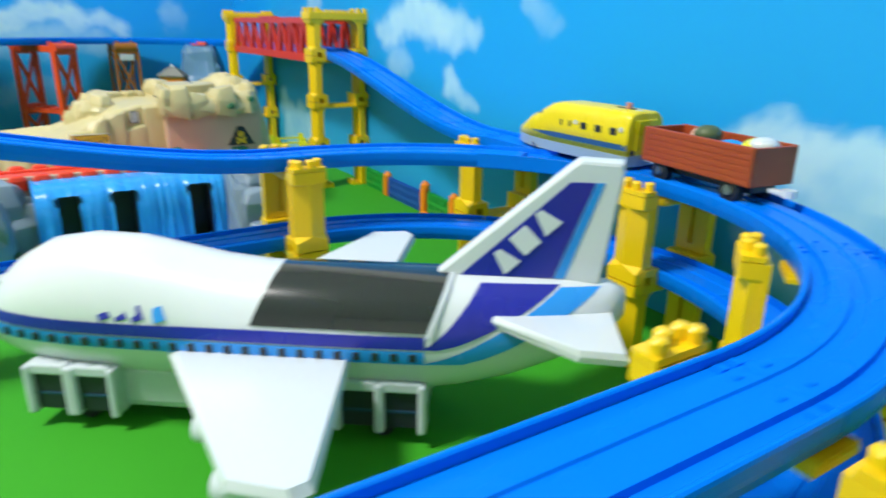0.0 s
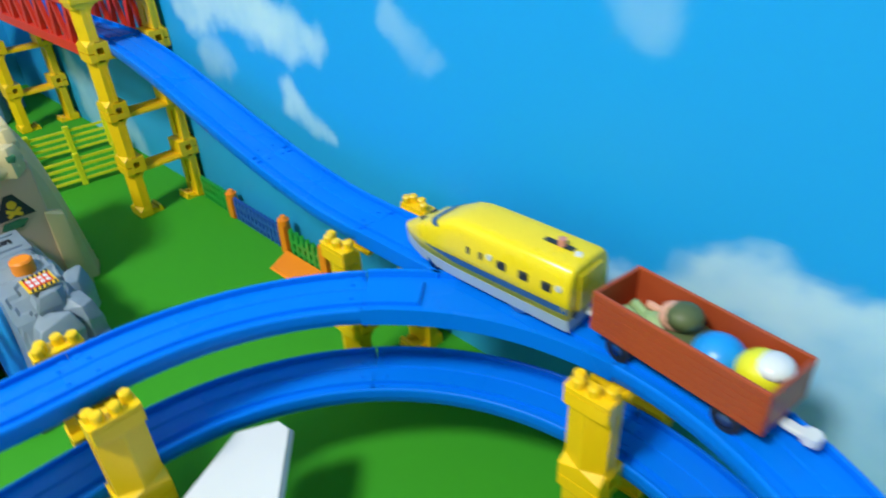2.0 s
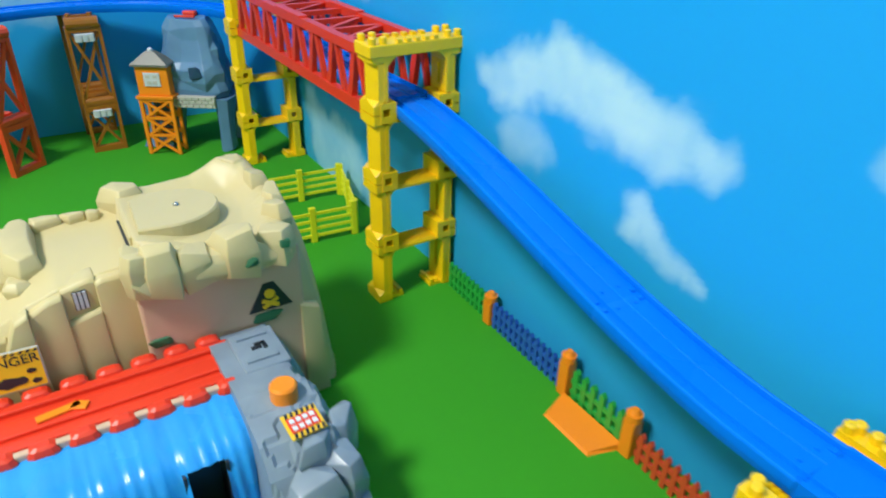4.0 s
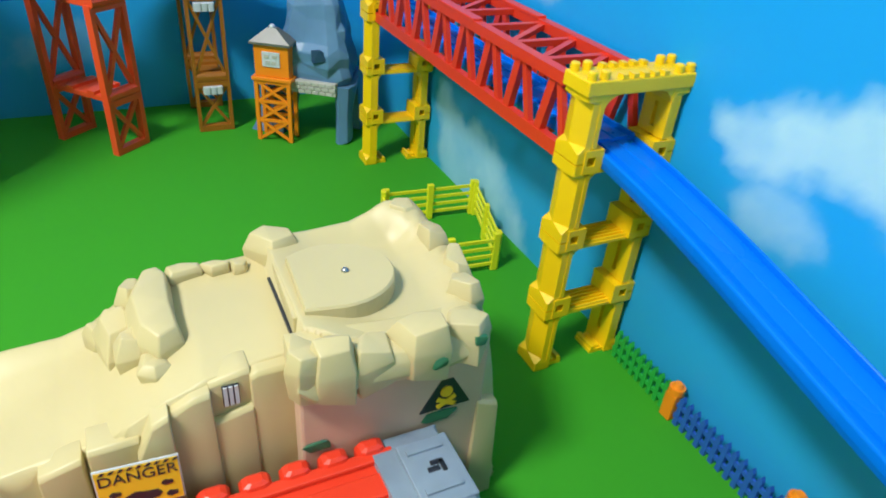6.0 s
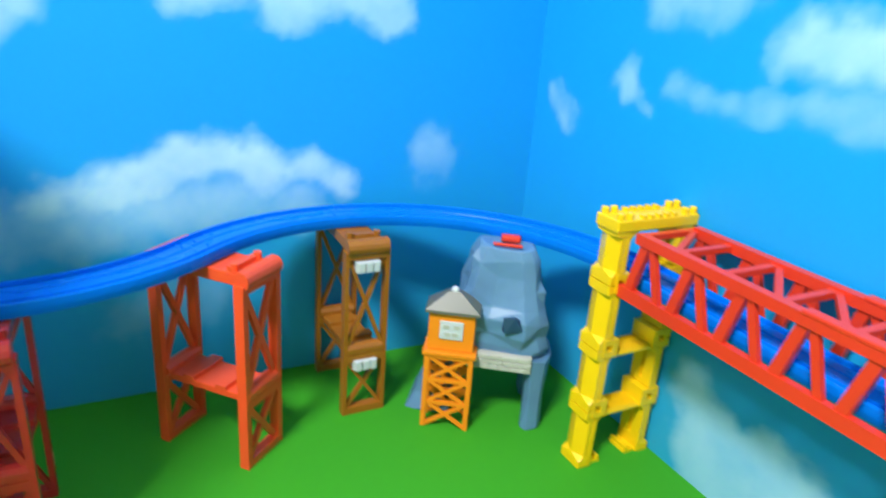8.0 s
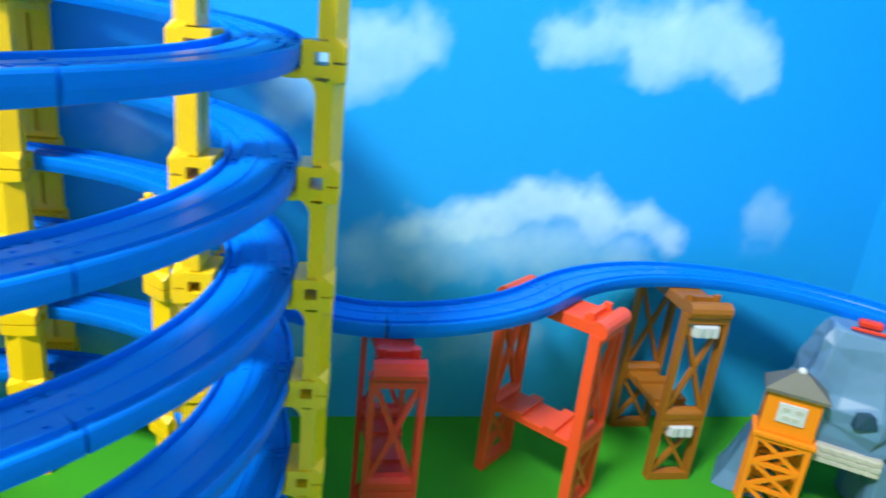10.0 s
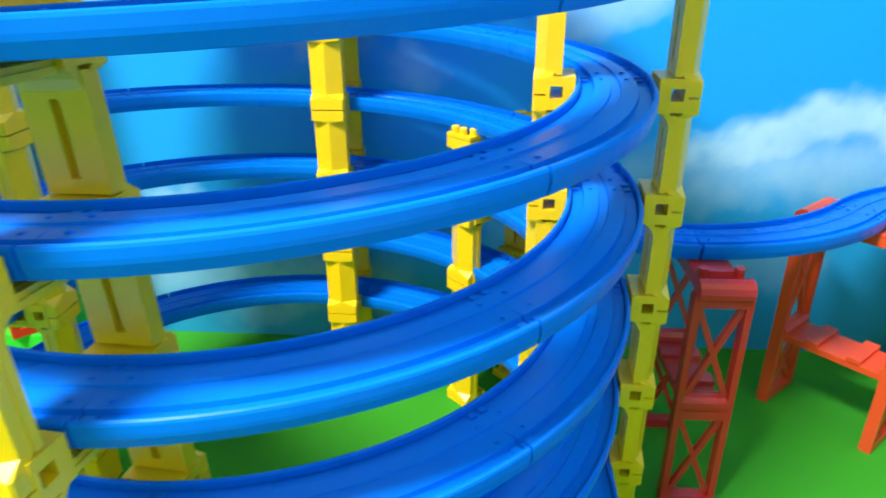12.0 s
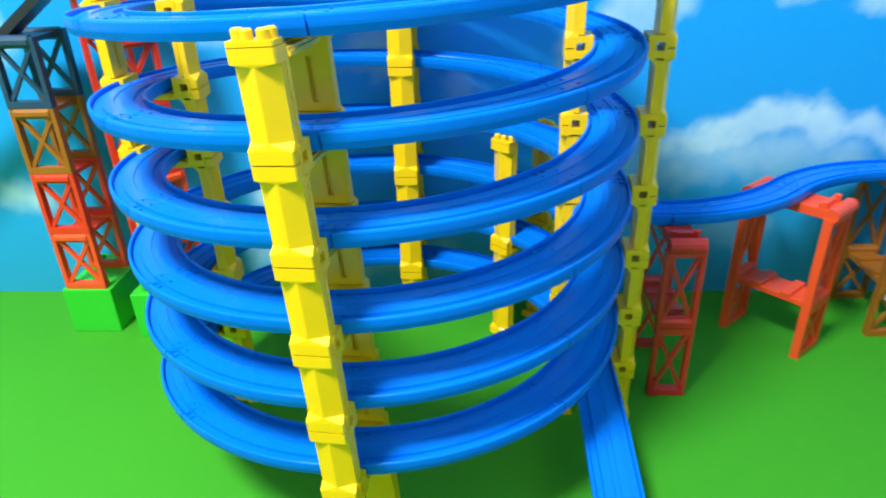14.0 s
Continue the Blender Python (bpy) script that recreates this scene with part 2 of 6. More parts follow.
def cloud(field, u, v, puffs, strength=1.0, faint=False, seed=1):
    """Adds one printed cloud, made of round puffs (place along the wall, height, radius)."""
    n1, n2 = fbm(u, v, 34, 5, seed), fbm(u + 3.1, v, 34, 5, seed + 50)
    wu, wv = u + 0.014 * n1, v + 0.014 * n2
    d = np.zeros_like(u)
    for pu, pv, pr in puffs:
        q = ((wu - pu) ** 2 + (wv - pv) ** 2) / (1.42 * pr) ** 2
        d = d + np.exp(-1.6 * q)
    low_cut, reach = (0.06, 1.45) if faint else (0.16, 0.95)
    t = np.clip((d - low_cut + 0.24 * fbm(u, v, 55, 4, seed + 20) * np.clip(d * 3, 0, 1)) / reach, 0, 1)
    t = t * t * (3 - 2 * t)
    low, high = min(p[1] for p in puffs), max(p[1] for p in puffs)
    lit = 0.72 + 0.28 * np.clip((v - low + 0.02) / (high - low + 0.03), 0, 1) + 0.30 * fbm(u, v, 34, 4, seed + 9)
    np.maximum(field, t * lit * strength, out=field)


def sky_wall(name, along, place, clouds, label):
    """A thin wall of fine mesh whose cloud print is stored with its points."""
    step = 0.004
    us, vs = np.arange(-2.2, 0.0161, step), np.arange(0, 0.7801, step)
    u, v = np.meshgrid(us, vs, indexing="ij")
    field = np.zeros_like(u)
    clouds(field, u, v)
    a, b = len(us), len(vs)
    flat = np.zeros(a * b)
    co = np.stack([u.ravel(), flat, v.ravel()] if along == "x" else [flat, u.ravel(), v.ravel()], 1)
    i = np.arange(a * b).reshape(a, b)
    q = np.stack([i[:-1, :-1], i[1:, :-1], i[1:, 1:], i[:-1, 1:]], -1).reshape(-1, 4)
    if along != "x":
        q = q[:, ::-1]
    me = bpy.data.meshes.new(name)
    me.from_pydata(co.tolist(), [], q.tolist())
    at = me.attributes.new("cloud", "FLOAT", "POINT")
    at.data.foreach_set("value", field.ravel().astype(np.float32))
    me.materials.append(WALLPAPER)
    ob = new(name, me)
    ob.location = place
    sol = ob.modifiers.new("thickness", "SOLIDIFY")
    sol.thickness, sol.offset = 0.02, -1
    return tagged(ob, label, "wall", kind="structure")


def clouds_north(f, u, v):
    cloud(f, u, v, [(-0.41, 0.258, 0.02856), (-0.365, 0.258, 0.0252), (-0.455, 0.236, 0.0252), (-0.49, 0.224, 0.02184), (-0.54, 0.216, 0.0252),
                    (-0.33, 0.234, 0.02352), (-0.285, 0.244, 0.02184), (-0.245, 0.225, 0.02016)], 0.95, seed=2)
    cloud(f, u, v, [(-0.43, 0.205, 0.042), (-0.51, 0.195, 0.0378), (-0.36, 0.205, 0.0378), (-0.29, 0.20, 0.0294), (-0.58, 0.19, 0.0336)], 0.5, seed=3)
    cloud(f, u, v, [(-0.132, 0.247, 0.03024), (-0.15, 0.258, 0.02268)], 0.39, True, seed=4)
    cloud(f, u, v, [(-0.406, 0.416, 0.0252), (-0.354, 0.432, 0.03024), (-0.294, 0.42, 0.03024), (-0.21, 0.42, 0.02856), (-0.311, 0.398, 0.01512),
                    (-0.25, 0.44, 0.0336), (-0.19, 0.40, 0.01848)], 0.8, seed=5)
    cloud(f, u, v, [(-0.538, 0.409, 0.0252), (-0.571, 0.381, 0.02352), (-0.62, 0.36, 0.0294), (-0.66, 0.345, 0.0252), (-0.6, 0.40, 0.0252)], 0.65, seed=6)
    cloud(f, u, v, [(-1.046, 0.161, 0.0252), (-1.08, 0.157, 0.01848)], 0.85, True, seed=7)
    cloud(f, u, v, [(-1.40, 0.151, 0.0252), (-1.44, 0.155, 0.0252)], 0.85, True, seed=8)
    cloud(f, u, v, [(-1.09, 0.07, 0.042), (-1.0, 0.06, 0.0504), (-0.92, 0.07, 0.042), (-0.84, 0.06, 0.042)], 0.4, seed=9)
    cloud(f, u, v, [(-0.92, 0.35, 0.0336), (-0.87, 0.33, 0.0294), (-0.80, 0.30, 0.0252)], 0.45, seed=10)
    cloud(f, u, v, [(-1.06, 0.42, 0.042), (-1.12, 0.40, 0.042), (-1.2, 0.43, 0.042)], 0.6, seed=11)
    cloud(f, u, v, [(-1.46, 0.36, 0.042), (-1.40, 0.37, 0.0336), (-1.54, 0.38, 0.0504)], 0.75, seed=12)
    cloud(f, u, v, [(-0.47, 0.09, 0.0336), (-0.40, 0.10, 0.0336), (-0.62, 0.10, 0.042), (-0.70, 0.11, 0.042)], 0.25, seed=13)


def clouds_east(f, u, v):
    cloud(f, u, v, [(-0.826, 0.268, 0.022), (-0.797, 0.244, 0.025), (-0.856, 0.250, 0.027), (-0.897, 0.236, 0.022), (-0.932, 0.248, 0.022), (-0.967, 0.232, 0.015),
                    (-0.933, 0.216, 0.016), (-0.735, 0.236, 0.017), (-0.765, 0.232, 0.020)], 0.85, seed=21)
    cloud(f, u, v, [(-0.917, 0.184, 0.009), (-0.926, 0.172, 0.010), (-0.936, 0.160, 0.011), (-0.950, 0.155, 0.011), (-0.966, 0.151, 0.009), (-0.913, 0.164, 0.008), (-0.981, 0.146, 0.007)], 0.75, True, seed=41)
    cloud(f, u, v, [(-0.775, 0.192, 0.021), (-0.812, 0.188, 0.014), (-0.79, 0.205, 0.02)], 0.45, True, seed=31)
    cloud(f, u, v, [(-1.071, 0.260, 0.016), (-1.093, 0.251, 0.017), (-1.118, 0.246, 0.012), (-1.063, 0.265, 0.011)], 0.32, True, seed=23)
    cloud(f, u, v, [(-1.265, 0.300, 0.019), (-1.285, 0.296, 0.014)], 0.3, True, seed=32)
    cloud(f, u, v, [(-1.231, 0.123, 0.010), (-1.279, 0.131, 0.014), (-1.300, 0.128, 0.012), (-1.343, 0.166, 0.019), (-1.366, 0.161, 0.021), (-1.393, 0.159, 0.017), (-1.436, 0.158, 0.018), (-1.456, 0.150, 0.016),
                    (-1.471, 0.135, 0.014), (-1.32, 0.135, 0.02), (-1.41, 0.14, 0.025), (-1.49, 0.12, 0.02)], 0.85, seed=24)
    cloud(f, u, v, [(-1.431, 0.112, 0.027), (-1.461, 0.103, 0.024), (-1.500, 0.098, 0.022), (-1.516, 0.104, 0.019), (-1.36, 0.11, 0.03), (-1.40, 0.08, 0.035), (-1.46, 0.07, 0.04), (-1.53, 0.06, 0.04),
                    (-1.58, 0.06, 0.05), (-1.64, 0.06, 0.05)], 0.62, seed=25)
    cloud(f, u, v, [(-0.482, 0.274, 0.019), (-0.466, 0.277, 0.014), (-0.503, 0.272, 0.011)], 0.5, True, seed=26)
    cloud(f, u, v, [(-0.298, 0.095, 0.026), (-0.328, 0.05, 0.03), (-0.36, 0.062, 0.03), (-0.39, 0.072, 0.02), (-0.42, 0.07, 0.026), (-0.45, 0.045, 0.03),
                    (-0.34, 0.02, 0.04), (-0.40, 0.02, 0.04), (-0.5, 0.01, 0.03)], 0.55, seed=27)
    cloud(f, u, v, [(-0.020, 0.336, 0.013), (-0.047, 0.318, 0.019), (-0.055, 0.296, 0.012)], 0.55, True, seed=28)
    cloud(f, u, v, [(-0.145, 0.370, 0.017), (-0.137, 0.356, 0.015), (-0.172, 0.339, 0.011)], 0.5, True, seed=29)
    cloud(f, u, v, [(-0.316, 0.405, 0.018), (-0.341, 0.415, 0.020), (-0.369, 0.414, 0.021), (-0.395, 0.416, 0.022), (-0.42, 0.41, 0.020)], 0.8, True, seed=30)
    cloud(f, u, v, [(-0.204, 0.362, 0.014), (-0.239, 0.359, 0.016), (-0.272, 0.355, 0.015), (-0.308, 0.362, 0.017), (-0.343, 0.369, 0.019), (-0.376, 0.366, 0.017), (-0.41, 0.37, 0.02)], 0.42, True, seed=33)
    cloud(f, u, v, [(-0.170, 0.435, 0.018), (-0.213, 0.438, 0.022), (-0.254, 0.435, 0.018), (-0.2, 0.46, 0.03), (-0.27, 0.47, 0.03)], 0.5, True, seed=34)


sky_wall("wall_north", "x", (0, 0.012, 0), clouds_north, "sky-blue wallpapered wall printed with white clouds")
sky_wall("wall_east", "y", (0, 0, 0), clouds_east, "sky-blue wallpapered side wall printed with white clouds")
structure("wall_north_west_part", (-3.2, 0.012, -0.03), (-2.2, 0.03, 0.78), PLASTER, "plain white wall beside the sky print", "wall")
structure("wall_east_south_part", (0.0, -3.4, -0.03), (0.02, -2.2, 0.78), PLASTER, "plain white wall beside the sky print", "wall")

ceiling_lamp = thing("ceiling_lamp", Matrix.Translation((LAMP_AT.x, LAMP_AT.y, 2.1)), "round white ceiling lamp over the layout", "lamp")
bm = bmesh.new()
rod(bm, (0, 0, -0.06), (0, 0, 0), 0.38, 40)
part("housing", bm, LAMP_WHITE, ceiling_lamp)

# ---------------------------------------------------------------- toy rails
PITCH = 0.066
R = 0.2165
PROFILE_HALF = [(0.0205, 0.0), (0.022, 0.001), (0.022, 0.011), (0.0212, 0.0125), (0.0192, 0.0125), (0.0186, 0.0085), (0.0122, 0.0085), (0.0116, 0.0108),
                (0.0030, 0.0108), (0.0024, 0.0098)]
PROFILE = PROFILE_HALF + [(-u, h) for u, h in PROFILE_HALF[::-1]]


def sweep(bm, path, profile, mat=0):
    """Sweeps a cross-section (aside, up) along a list of points; it stays upright."""
    rings = []
    for i, p in enumerate(path):
        a, b = path[max(0, i - 1)], path[min(len(path) - 1, i + 1)]
        d = Vector((b[0] - a[0], b[1] - a[1], b[2] - a[2])).normalized()
        side = Vector((d.y, -d.x, 0)).normalized()
        up = side.cross(d)
        rings.append([Vector(p) + side * u + up * h for u, h in profile])
    return loft(bm, rings, True, mat, smooth=False)


RIM = {s: [(s * 0.0197, 0.0001), (s * 0.0204, 0.0005), (s * 0.0218, 0.0052), (s * 0.0220, 0.0072), (s * 0.0220, 0.0108), (s * 0.0216, 0.0120), (s * 0.0208, 0.0125), (s * 0.0198, 0.0125), (s * 0.0192, 0.0119), (s * 0.0187, 0.0002)][::s]
       for s in (-1, 1)}
BED = [(u, h) for u, h in PROFILE if abs(u) < 0.0187]
BED = [(0.0187, 0.0)] + [(0.0187, 0.0085)] + [p for p in BED if abs(p[0]) < 0.0186] + [(-0.0187, 0.0085), (-0.0187, 0.0)]


def pips(bm, path):
    """Locking pips near both ends."""
    for i, j in ((0, 1), (-1, -2)):
        p, q = Vector(path[i]), Vector(path[j])
        d = (q - p).normalized()
        side = Vector((d.y, -d.x, 0))
        for s in (-1, 1):
            c = p + d * 0.008 + side * s * 0.0072
            rod(bm, c + Vector((0, 0, 0.0105)), c + Vector((0, 0, 0.0117)), 0.0013, 8)
            box(bm, p + d * 0.004 + side * s * 0.0158 + Vector((0, 0, 0.0088)), (0.004, 0.004, 0.0016), Matrix.Rotation(math.atan2(d.y, d.x), 4, "Z"))


def rail_meshes(path):
    """The ribbed bed of a rail and its two raised rims."""
    out = []
    for name, profile in (("bed", BED), ("rim", RIM[-1]), ("rim", RIM[1])):
        bm = bmesh.new()
        sweep(bm, path, profile)
        if name == "bed":
            pips(bm, path)
        out.append(to_mesh(name, bm, BLUE_RAIL))
    return out


def rail_thing(meshes, m, label, group):
    t = thing("track_rail", m, label, "toy track", group)
    for me, name in zip(meshes, ("bed", "rim", "rim")):
        part(name, me, None, t)
    return t


def rail_bm(path, profile):
    bm = bmesh.new()
    sweep(bm, path, profile)
    return bm


def arc(cx, cy, a0, a1, z0, z1=None, n=12, r=R):
    z1 = z0 if z1 is None else z1
    return [(cx + r * math.cos(radians(a0 + (a1 - a0) * i / n)), cy + r * math.sin(radians(a0 + (a1 - a0) * i / n)), z0 + (z1 - z0) * i / n) for i in range(n + 1)]


def line(p, q, n=2):
    p, q = Vector(p), Vector(q)
    return [tuple(p.lerp(q, i / n)) for i in range(n + 1)]


def rail(path, label, group):
    c = Vector(path[len(path) // 2])
    return rail_thing(rail_meshes([tuple(Vector(p) - c) for p in path]), Matrix.Translation(c), label, group)


C1 = (-0.277, -1.321)
UP, LOW = 0.1285, 0.0625
G1, G2, G3, G4, G5 = "rails of the upper loop", "rails of the lower loop", "rails along the side wall", "rails along the back wall", "rails of the spiral"
CURVED, STRAIGHT = "blue plastic curved toy track on yellow piers", "blue plastic straight toy track"
for a in (-90, -45):
    rail(arc(*C1, a, a + 45, UP), CURVED, G1)
rail(arc(*C1, 45, 90, UP), CURVED, G1)
for x in (C1[0], C1[0] - 0.216, C1[0] - 0.432):
    rail(line((x, C1[1] - R, UP), (x - 0.2155, C1[1] - R, UP)), STRAIGHT + " near the wagon's way", G1)
# the left branch climbs away to the west
ease = lambda t: t * t * (3 - 2 * t)
rail([(C1[0] - 0.46 * t, C1[1] + R, UP + 0.066 * ease(t) + 0.0) for t in [i / 14 for i in range(15)]], "blue plastic sloping toy track leading off west", G1)
for a in (-90, -45, 0, 45):
    rail(arc(*C1, a, a + 45, LOW), CURVED + " under the upper loop", G2)
for y in (C1[1] - R, C1[1] + R):
    for x in (C1[0], C1[0] - 0.216):
        rail(line((x, y, LOW), (x - 0.2155, y, LOW)), STRAIGHT + " under the upper loop", G2)


def track_switch():
    """The turnout: a straight and a curve share one deck; rims stand only where the ways part."""
    x0, y0 = C1[0] + R, C1[1]
    x1, y1 = -0.0590, -1.106
    sw = thing("track_switch", Matrix(), "blue plastic toy track switch with yellow lever", "toy track")
    straight = line((x0, y0, UP), (x1, y1, UP), 10)
    curve = arc(*C1, 0, 45, UP, None, 14)
    deck = [(0.0212, 0.0), (0.0212, 0.0085), (-0.0212, 0.0085), (-0.0212, 0.0)]
    low = [(0.0212, 0.0002), (0.0212, 0.0082), (-0.0212, 0.0082), (-0.0212, 0.0002)]
    bm = bmesh.new()
    sweep(bm, straight, deck)
    sweep(bm, curve, low)
    rim = lambda s: [(s * 0.022, 0.001), (s * 0.022, 0.0125), (s * 0.0192, 0.0125), (s * 0.0186, 0.0085), (s * 0.0186, 0.001)]
    sweep(bm, straight, rim(1))
    sweep(bm, curve, rim(-1))
    sweep(bm, straight[6:], rim(-1))
    sweep(bm, curve[9:], rim(1))
    tread = [(0.0118, 0.008), (0.0112, 0.0106), (-0.0112, 0.0106), (-0.0118, 0.008)]
    sweep(bm, straight[7:], tread)
    sweep(bm, curve[11:], tread)
    sweep(bm, straight[:3], tread)
    part("deck", bm, BLUE_RAIL, sw)
    bm = bmesh.new()
    box(bm, (-0.0365, -1.286, UP + 0.0095), (0.012, 0.020, 0.005), None, 0.001)
    part("lever_base", bm, BLUE_RAIL, sw)
    bm = bmesh.new()
    out = [(-0.0035, 0), (-0.0022, 0.014), (-0.005, 0.034), (-0.0045, 0.047), (0, 0.0505), (0.0045, 0.047), (0.005, 0.034), (0.0022, 0.014), (0.0035, 0)]
    prism(bm, out, 0.0, 0.003)
    part("lever", bm, LEMON, sw, "yellow switch lever", m=pose(-0.049, -1.281, UP + 0.0118, 0, 0, 3))


track_switch()

# side wall: slope, bridge level, then the long bend at the back wall
HIGH = 0.1955


def slope_at(y):
    k = min(1.0, max(0.0, (y + 1.06) / 0.388))
    return (-0.0590 + 0.0135 * (y + 1.106) / 0.434, y, UP + (HIGH - 0.002 - UP) * (0.35 * k + 0.65 * ease(k)))


slope = [slope_at(-1.106 + 0.434 * i / 30) for i in range(31)]
rail(slope[:11], "blue plastic straight toy track beside the sky wall", G3)
rail(slope[10:], "blue plastic sloping toy track rising to the yellow portal", G3)
rail(line((-0.046, -0.672, HIGH), (-0.047, -0.461, HIGH)), STRAIGHT + " inside the red bridge", G3)
rail(line((-0.047, -0.461, HIGH), (-0.048, -0.25, HIGH)), STRAIGHT + " inside the red bridge", G3)
C2 = (-0.048 - R, -0.250)
for a in (0, 45, 90):
    rail(arc(*C2, a, a + 45, HIGH), "blue plastic curved toy track on tall trestles", G4)
C5X, C5Y = -0.872, -0.222
s45 = R * math.sin(radians(45))
C3 = (C2[0] - 2 * s45, C2[1] + 2 * s45)
for a in (135, 90):
    path = arc(C3[0], C3[1], a - 180, a - 225, HIGH)
    if a == 90:
        tip = (C5X + 0.151, C5Y + 0.151)
        dx, dy = tip[0] - path[-1][0], tip[1] - path[-1][1]
        path = [(x + dx * ease(i / 12), y + dy * ease(i / 12), z + 0.004 * ease(i / 12)) for i, (x, y, z) in enumerate(path)]
    rail(path, "blue plastic curved toy track on tall trestles", G4)

# spiral: six and a half turns, one block a turn
C5, R5, R5Y = (-0.872, -0.2355), 0.2135, 0.2015
SP0 = -0.004


def spiral_arc(k):
    """One of the eight pieces of a turn, climbing; the coil is a little narrower towards the wall."""
    return [(R5 * math.cos(radians(45 * k + i * 3.75)), R5Y * math.sin(radians(45 * k + i * 3.75)), PITCH / 8 * i / 12) for i in range(13)]


spiral_me = [rail_meshes(spiral_arc(k)) for k in range(8)]
for k in range(8, 59):
    rail_thing(spiral_me[k % 8], pose(*C5, SP0 + PITCH * k / 8), "blue plastic curved toy track climbing the spiral", G5)
exit_z = [SP0 + PITCH - (PITCH + SP0 - 0.001) * ease(i / 12) for i in range(13)]
exit_path = [(C5[0] + R5, C5[1] - 0.44 * i / 12, exit_z[i]) for i in range(13)]
rail(exit_path[:7], "blue plastic sloping toy track leading into the spiral", "rails on the floor")
rail(exit_path[6:], "blue plastic sloping toy track rising from the green floor", "rails on the floor")
rail(line((C5[0] + R5, exit_path[-1][1], 0.001), (C5[0] + R5, exit_path[-1][1] - 0.2155, 0.001)), "blue plastic straight toy track on the green floor", "rails on the floor")


# ---------------------------------------------------------------- yellow block piers
def column_outline(s, collar=False, inner=0.0330):
    if collar:
        pts = [(inner, -0.0141), (0.0444, -0.0141), (0.0454, -0.0131), (0.0454, 0.0131), (0.0444, 0.0141), (inner, 0.0141)]
    else:
        pts = [(0.0334, -0.0134), (0.0392, -0.0134), (0.0450, -0.0006), (0.0450, 0.0006), (0.0392, 0.0134), (0.0334, 0.0134)]
    return pts if s > 0 else [(-x, y) for x, y in pts[::-1]]


def leg_mesh(s, high=0.0655, low_open=False, top_open=False):
    """One hollow-backed leg of a pier block, 66 mm high, with flared collars, notched where a connector sits."""
    bm = bmesh.new()
    a = column_outline(s)
    lo, hi = (column_outline(s, True, 0.0366 if k else 0.0330) for k in (low_open, top_open))
    loft(bm, [[(x, y, z) for x, y in o] for o, z in ((lo, 0.0006), (lo, 0.0085), (a, 0.0130), (a, high - 0.0105), (hi, high - 0.0085), (hi, high))], True, 0, smooth=False)
    # raised frame on the inner face leaves a long slot
    z0, z1 = (0.0112 if low_open else 0.0008), high - (0.0092 if top_open else 0.0002)
    for y0, y1, p, q in ((-0.0140, -0.0021, z0, z1), (0.0021, 0.0140, z0, z1), (-0.0021, 0.0021, z0, 0.017), (-0.0021, 0.0021, high - 0.019, z1)):
        span(bm, (s * 0.0300, y0, p), (s * 0.0336, y1, q))
    return to_mesh("block_leg", bm, YELLOW)


def plate_mesh():
    """A shallow tray whose top is one comb of ribs."""
    bm = bmesh.new()
    top = []
    for i in range(6):
        y = -0.0105 + i * 0.0042
        top += [(y - 0.0010, -0.0068), (y - 0.0007, -0.0046), (y + 0.0007, -0.0046), (y + 0.0010, -0.0068)]
    outline = [(-0.0125, -0.0095), (-0.0125, -0.0068)] + top + [(0.0125, -0.0068), (0.0125, -0.0095)]
    loft(bm, [[(x, y, z) for y, z in outline] for x in (-0.0225, 0.0225)], smooth=False)
    return to_mesh("cross_plate", bm, YELLOW)


def connector_mesh(s):
    """The box with a square hole right through it that joins the plate to a leg, on a small bracket."""
    bm = bmesh.new()
    y = 0.0149
    for x0, x1, z0, z1 in ((0.0224, 0.0290, -0.0080, 0.0104), (0.0360, 0.0384, -0.0080, 0.0104), (0.0290, 0.0360, 0.0050, 0.0104), (0.0290, 0.0360, -0.0080, -0.0018)):
        span(bm, (s * x0, -y, z0), (s * x1, y, z1))
    # curved bracket under the box
    prof = [(0.0300, -0.0080), (0.0225, -0.0080), (0.0262, -0.0098), (0.0285, -0.0125), (0.0300, -0.0165)]
    loft(bm, [[(s * x, yy, z) for x, z in prof] for yy in (-0.0135, 0.0135)], smooth=False)
    return to_mesh("connector", bm, YELLOW)


def cap_mesh(s):
    bm = bmesh.new()
    prism(bm, column_outline(s, True), 0.0, 0.003)
    return to_mesh("cap", bm, YELLOW)


def stud_mesh():
    bm = bmesh.new()
    rod(bm, (0, 0, 0), (0, 0, 0.0050), 0.0035, 14)
    rod(bm, (0, 0, 0.0050), (0, 0, 0.0060), 0.0035, 14, 0.0026)
    return to_mesh("stud", bm, YELLOW)


def foot_mesh(s):
    bm = bmesh.new()
    span(bm, (s * 0.016, -0.011, 0), (s * 0.0302, 0.011, 0.0035))
    span(bm, (s * 0.017, -0.011, 0.0035), (s * 0.0205, 0.011, 0.0075))
    for y in (-0.0075, 0.0075):
        rod(bm, (s * 0.025, y, 0.0035), (s * 0.025, y, 0.0062), 0.0025, 8)
    return to_mesh("foot_clip", bm, YELLOW)


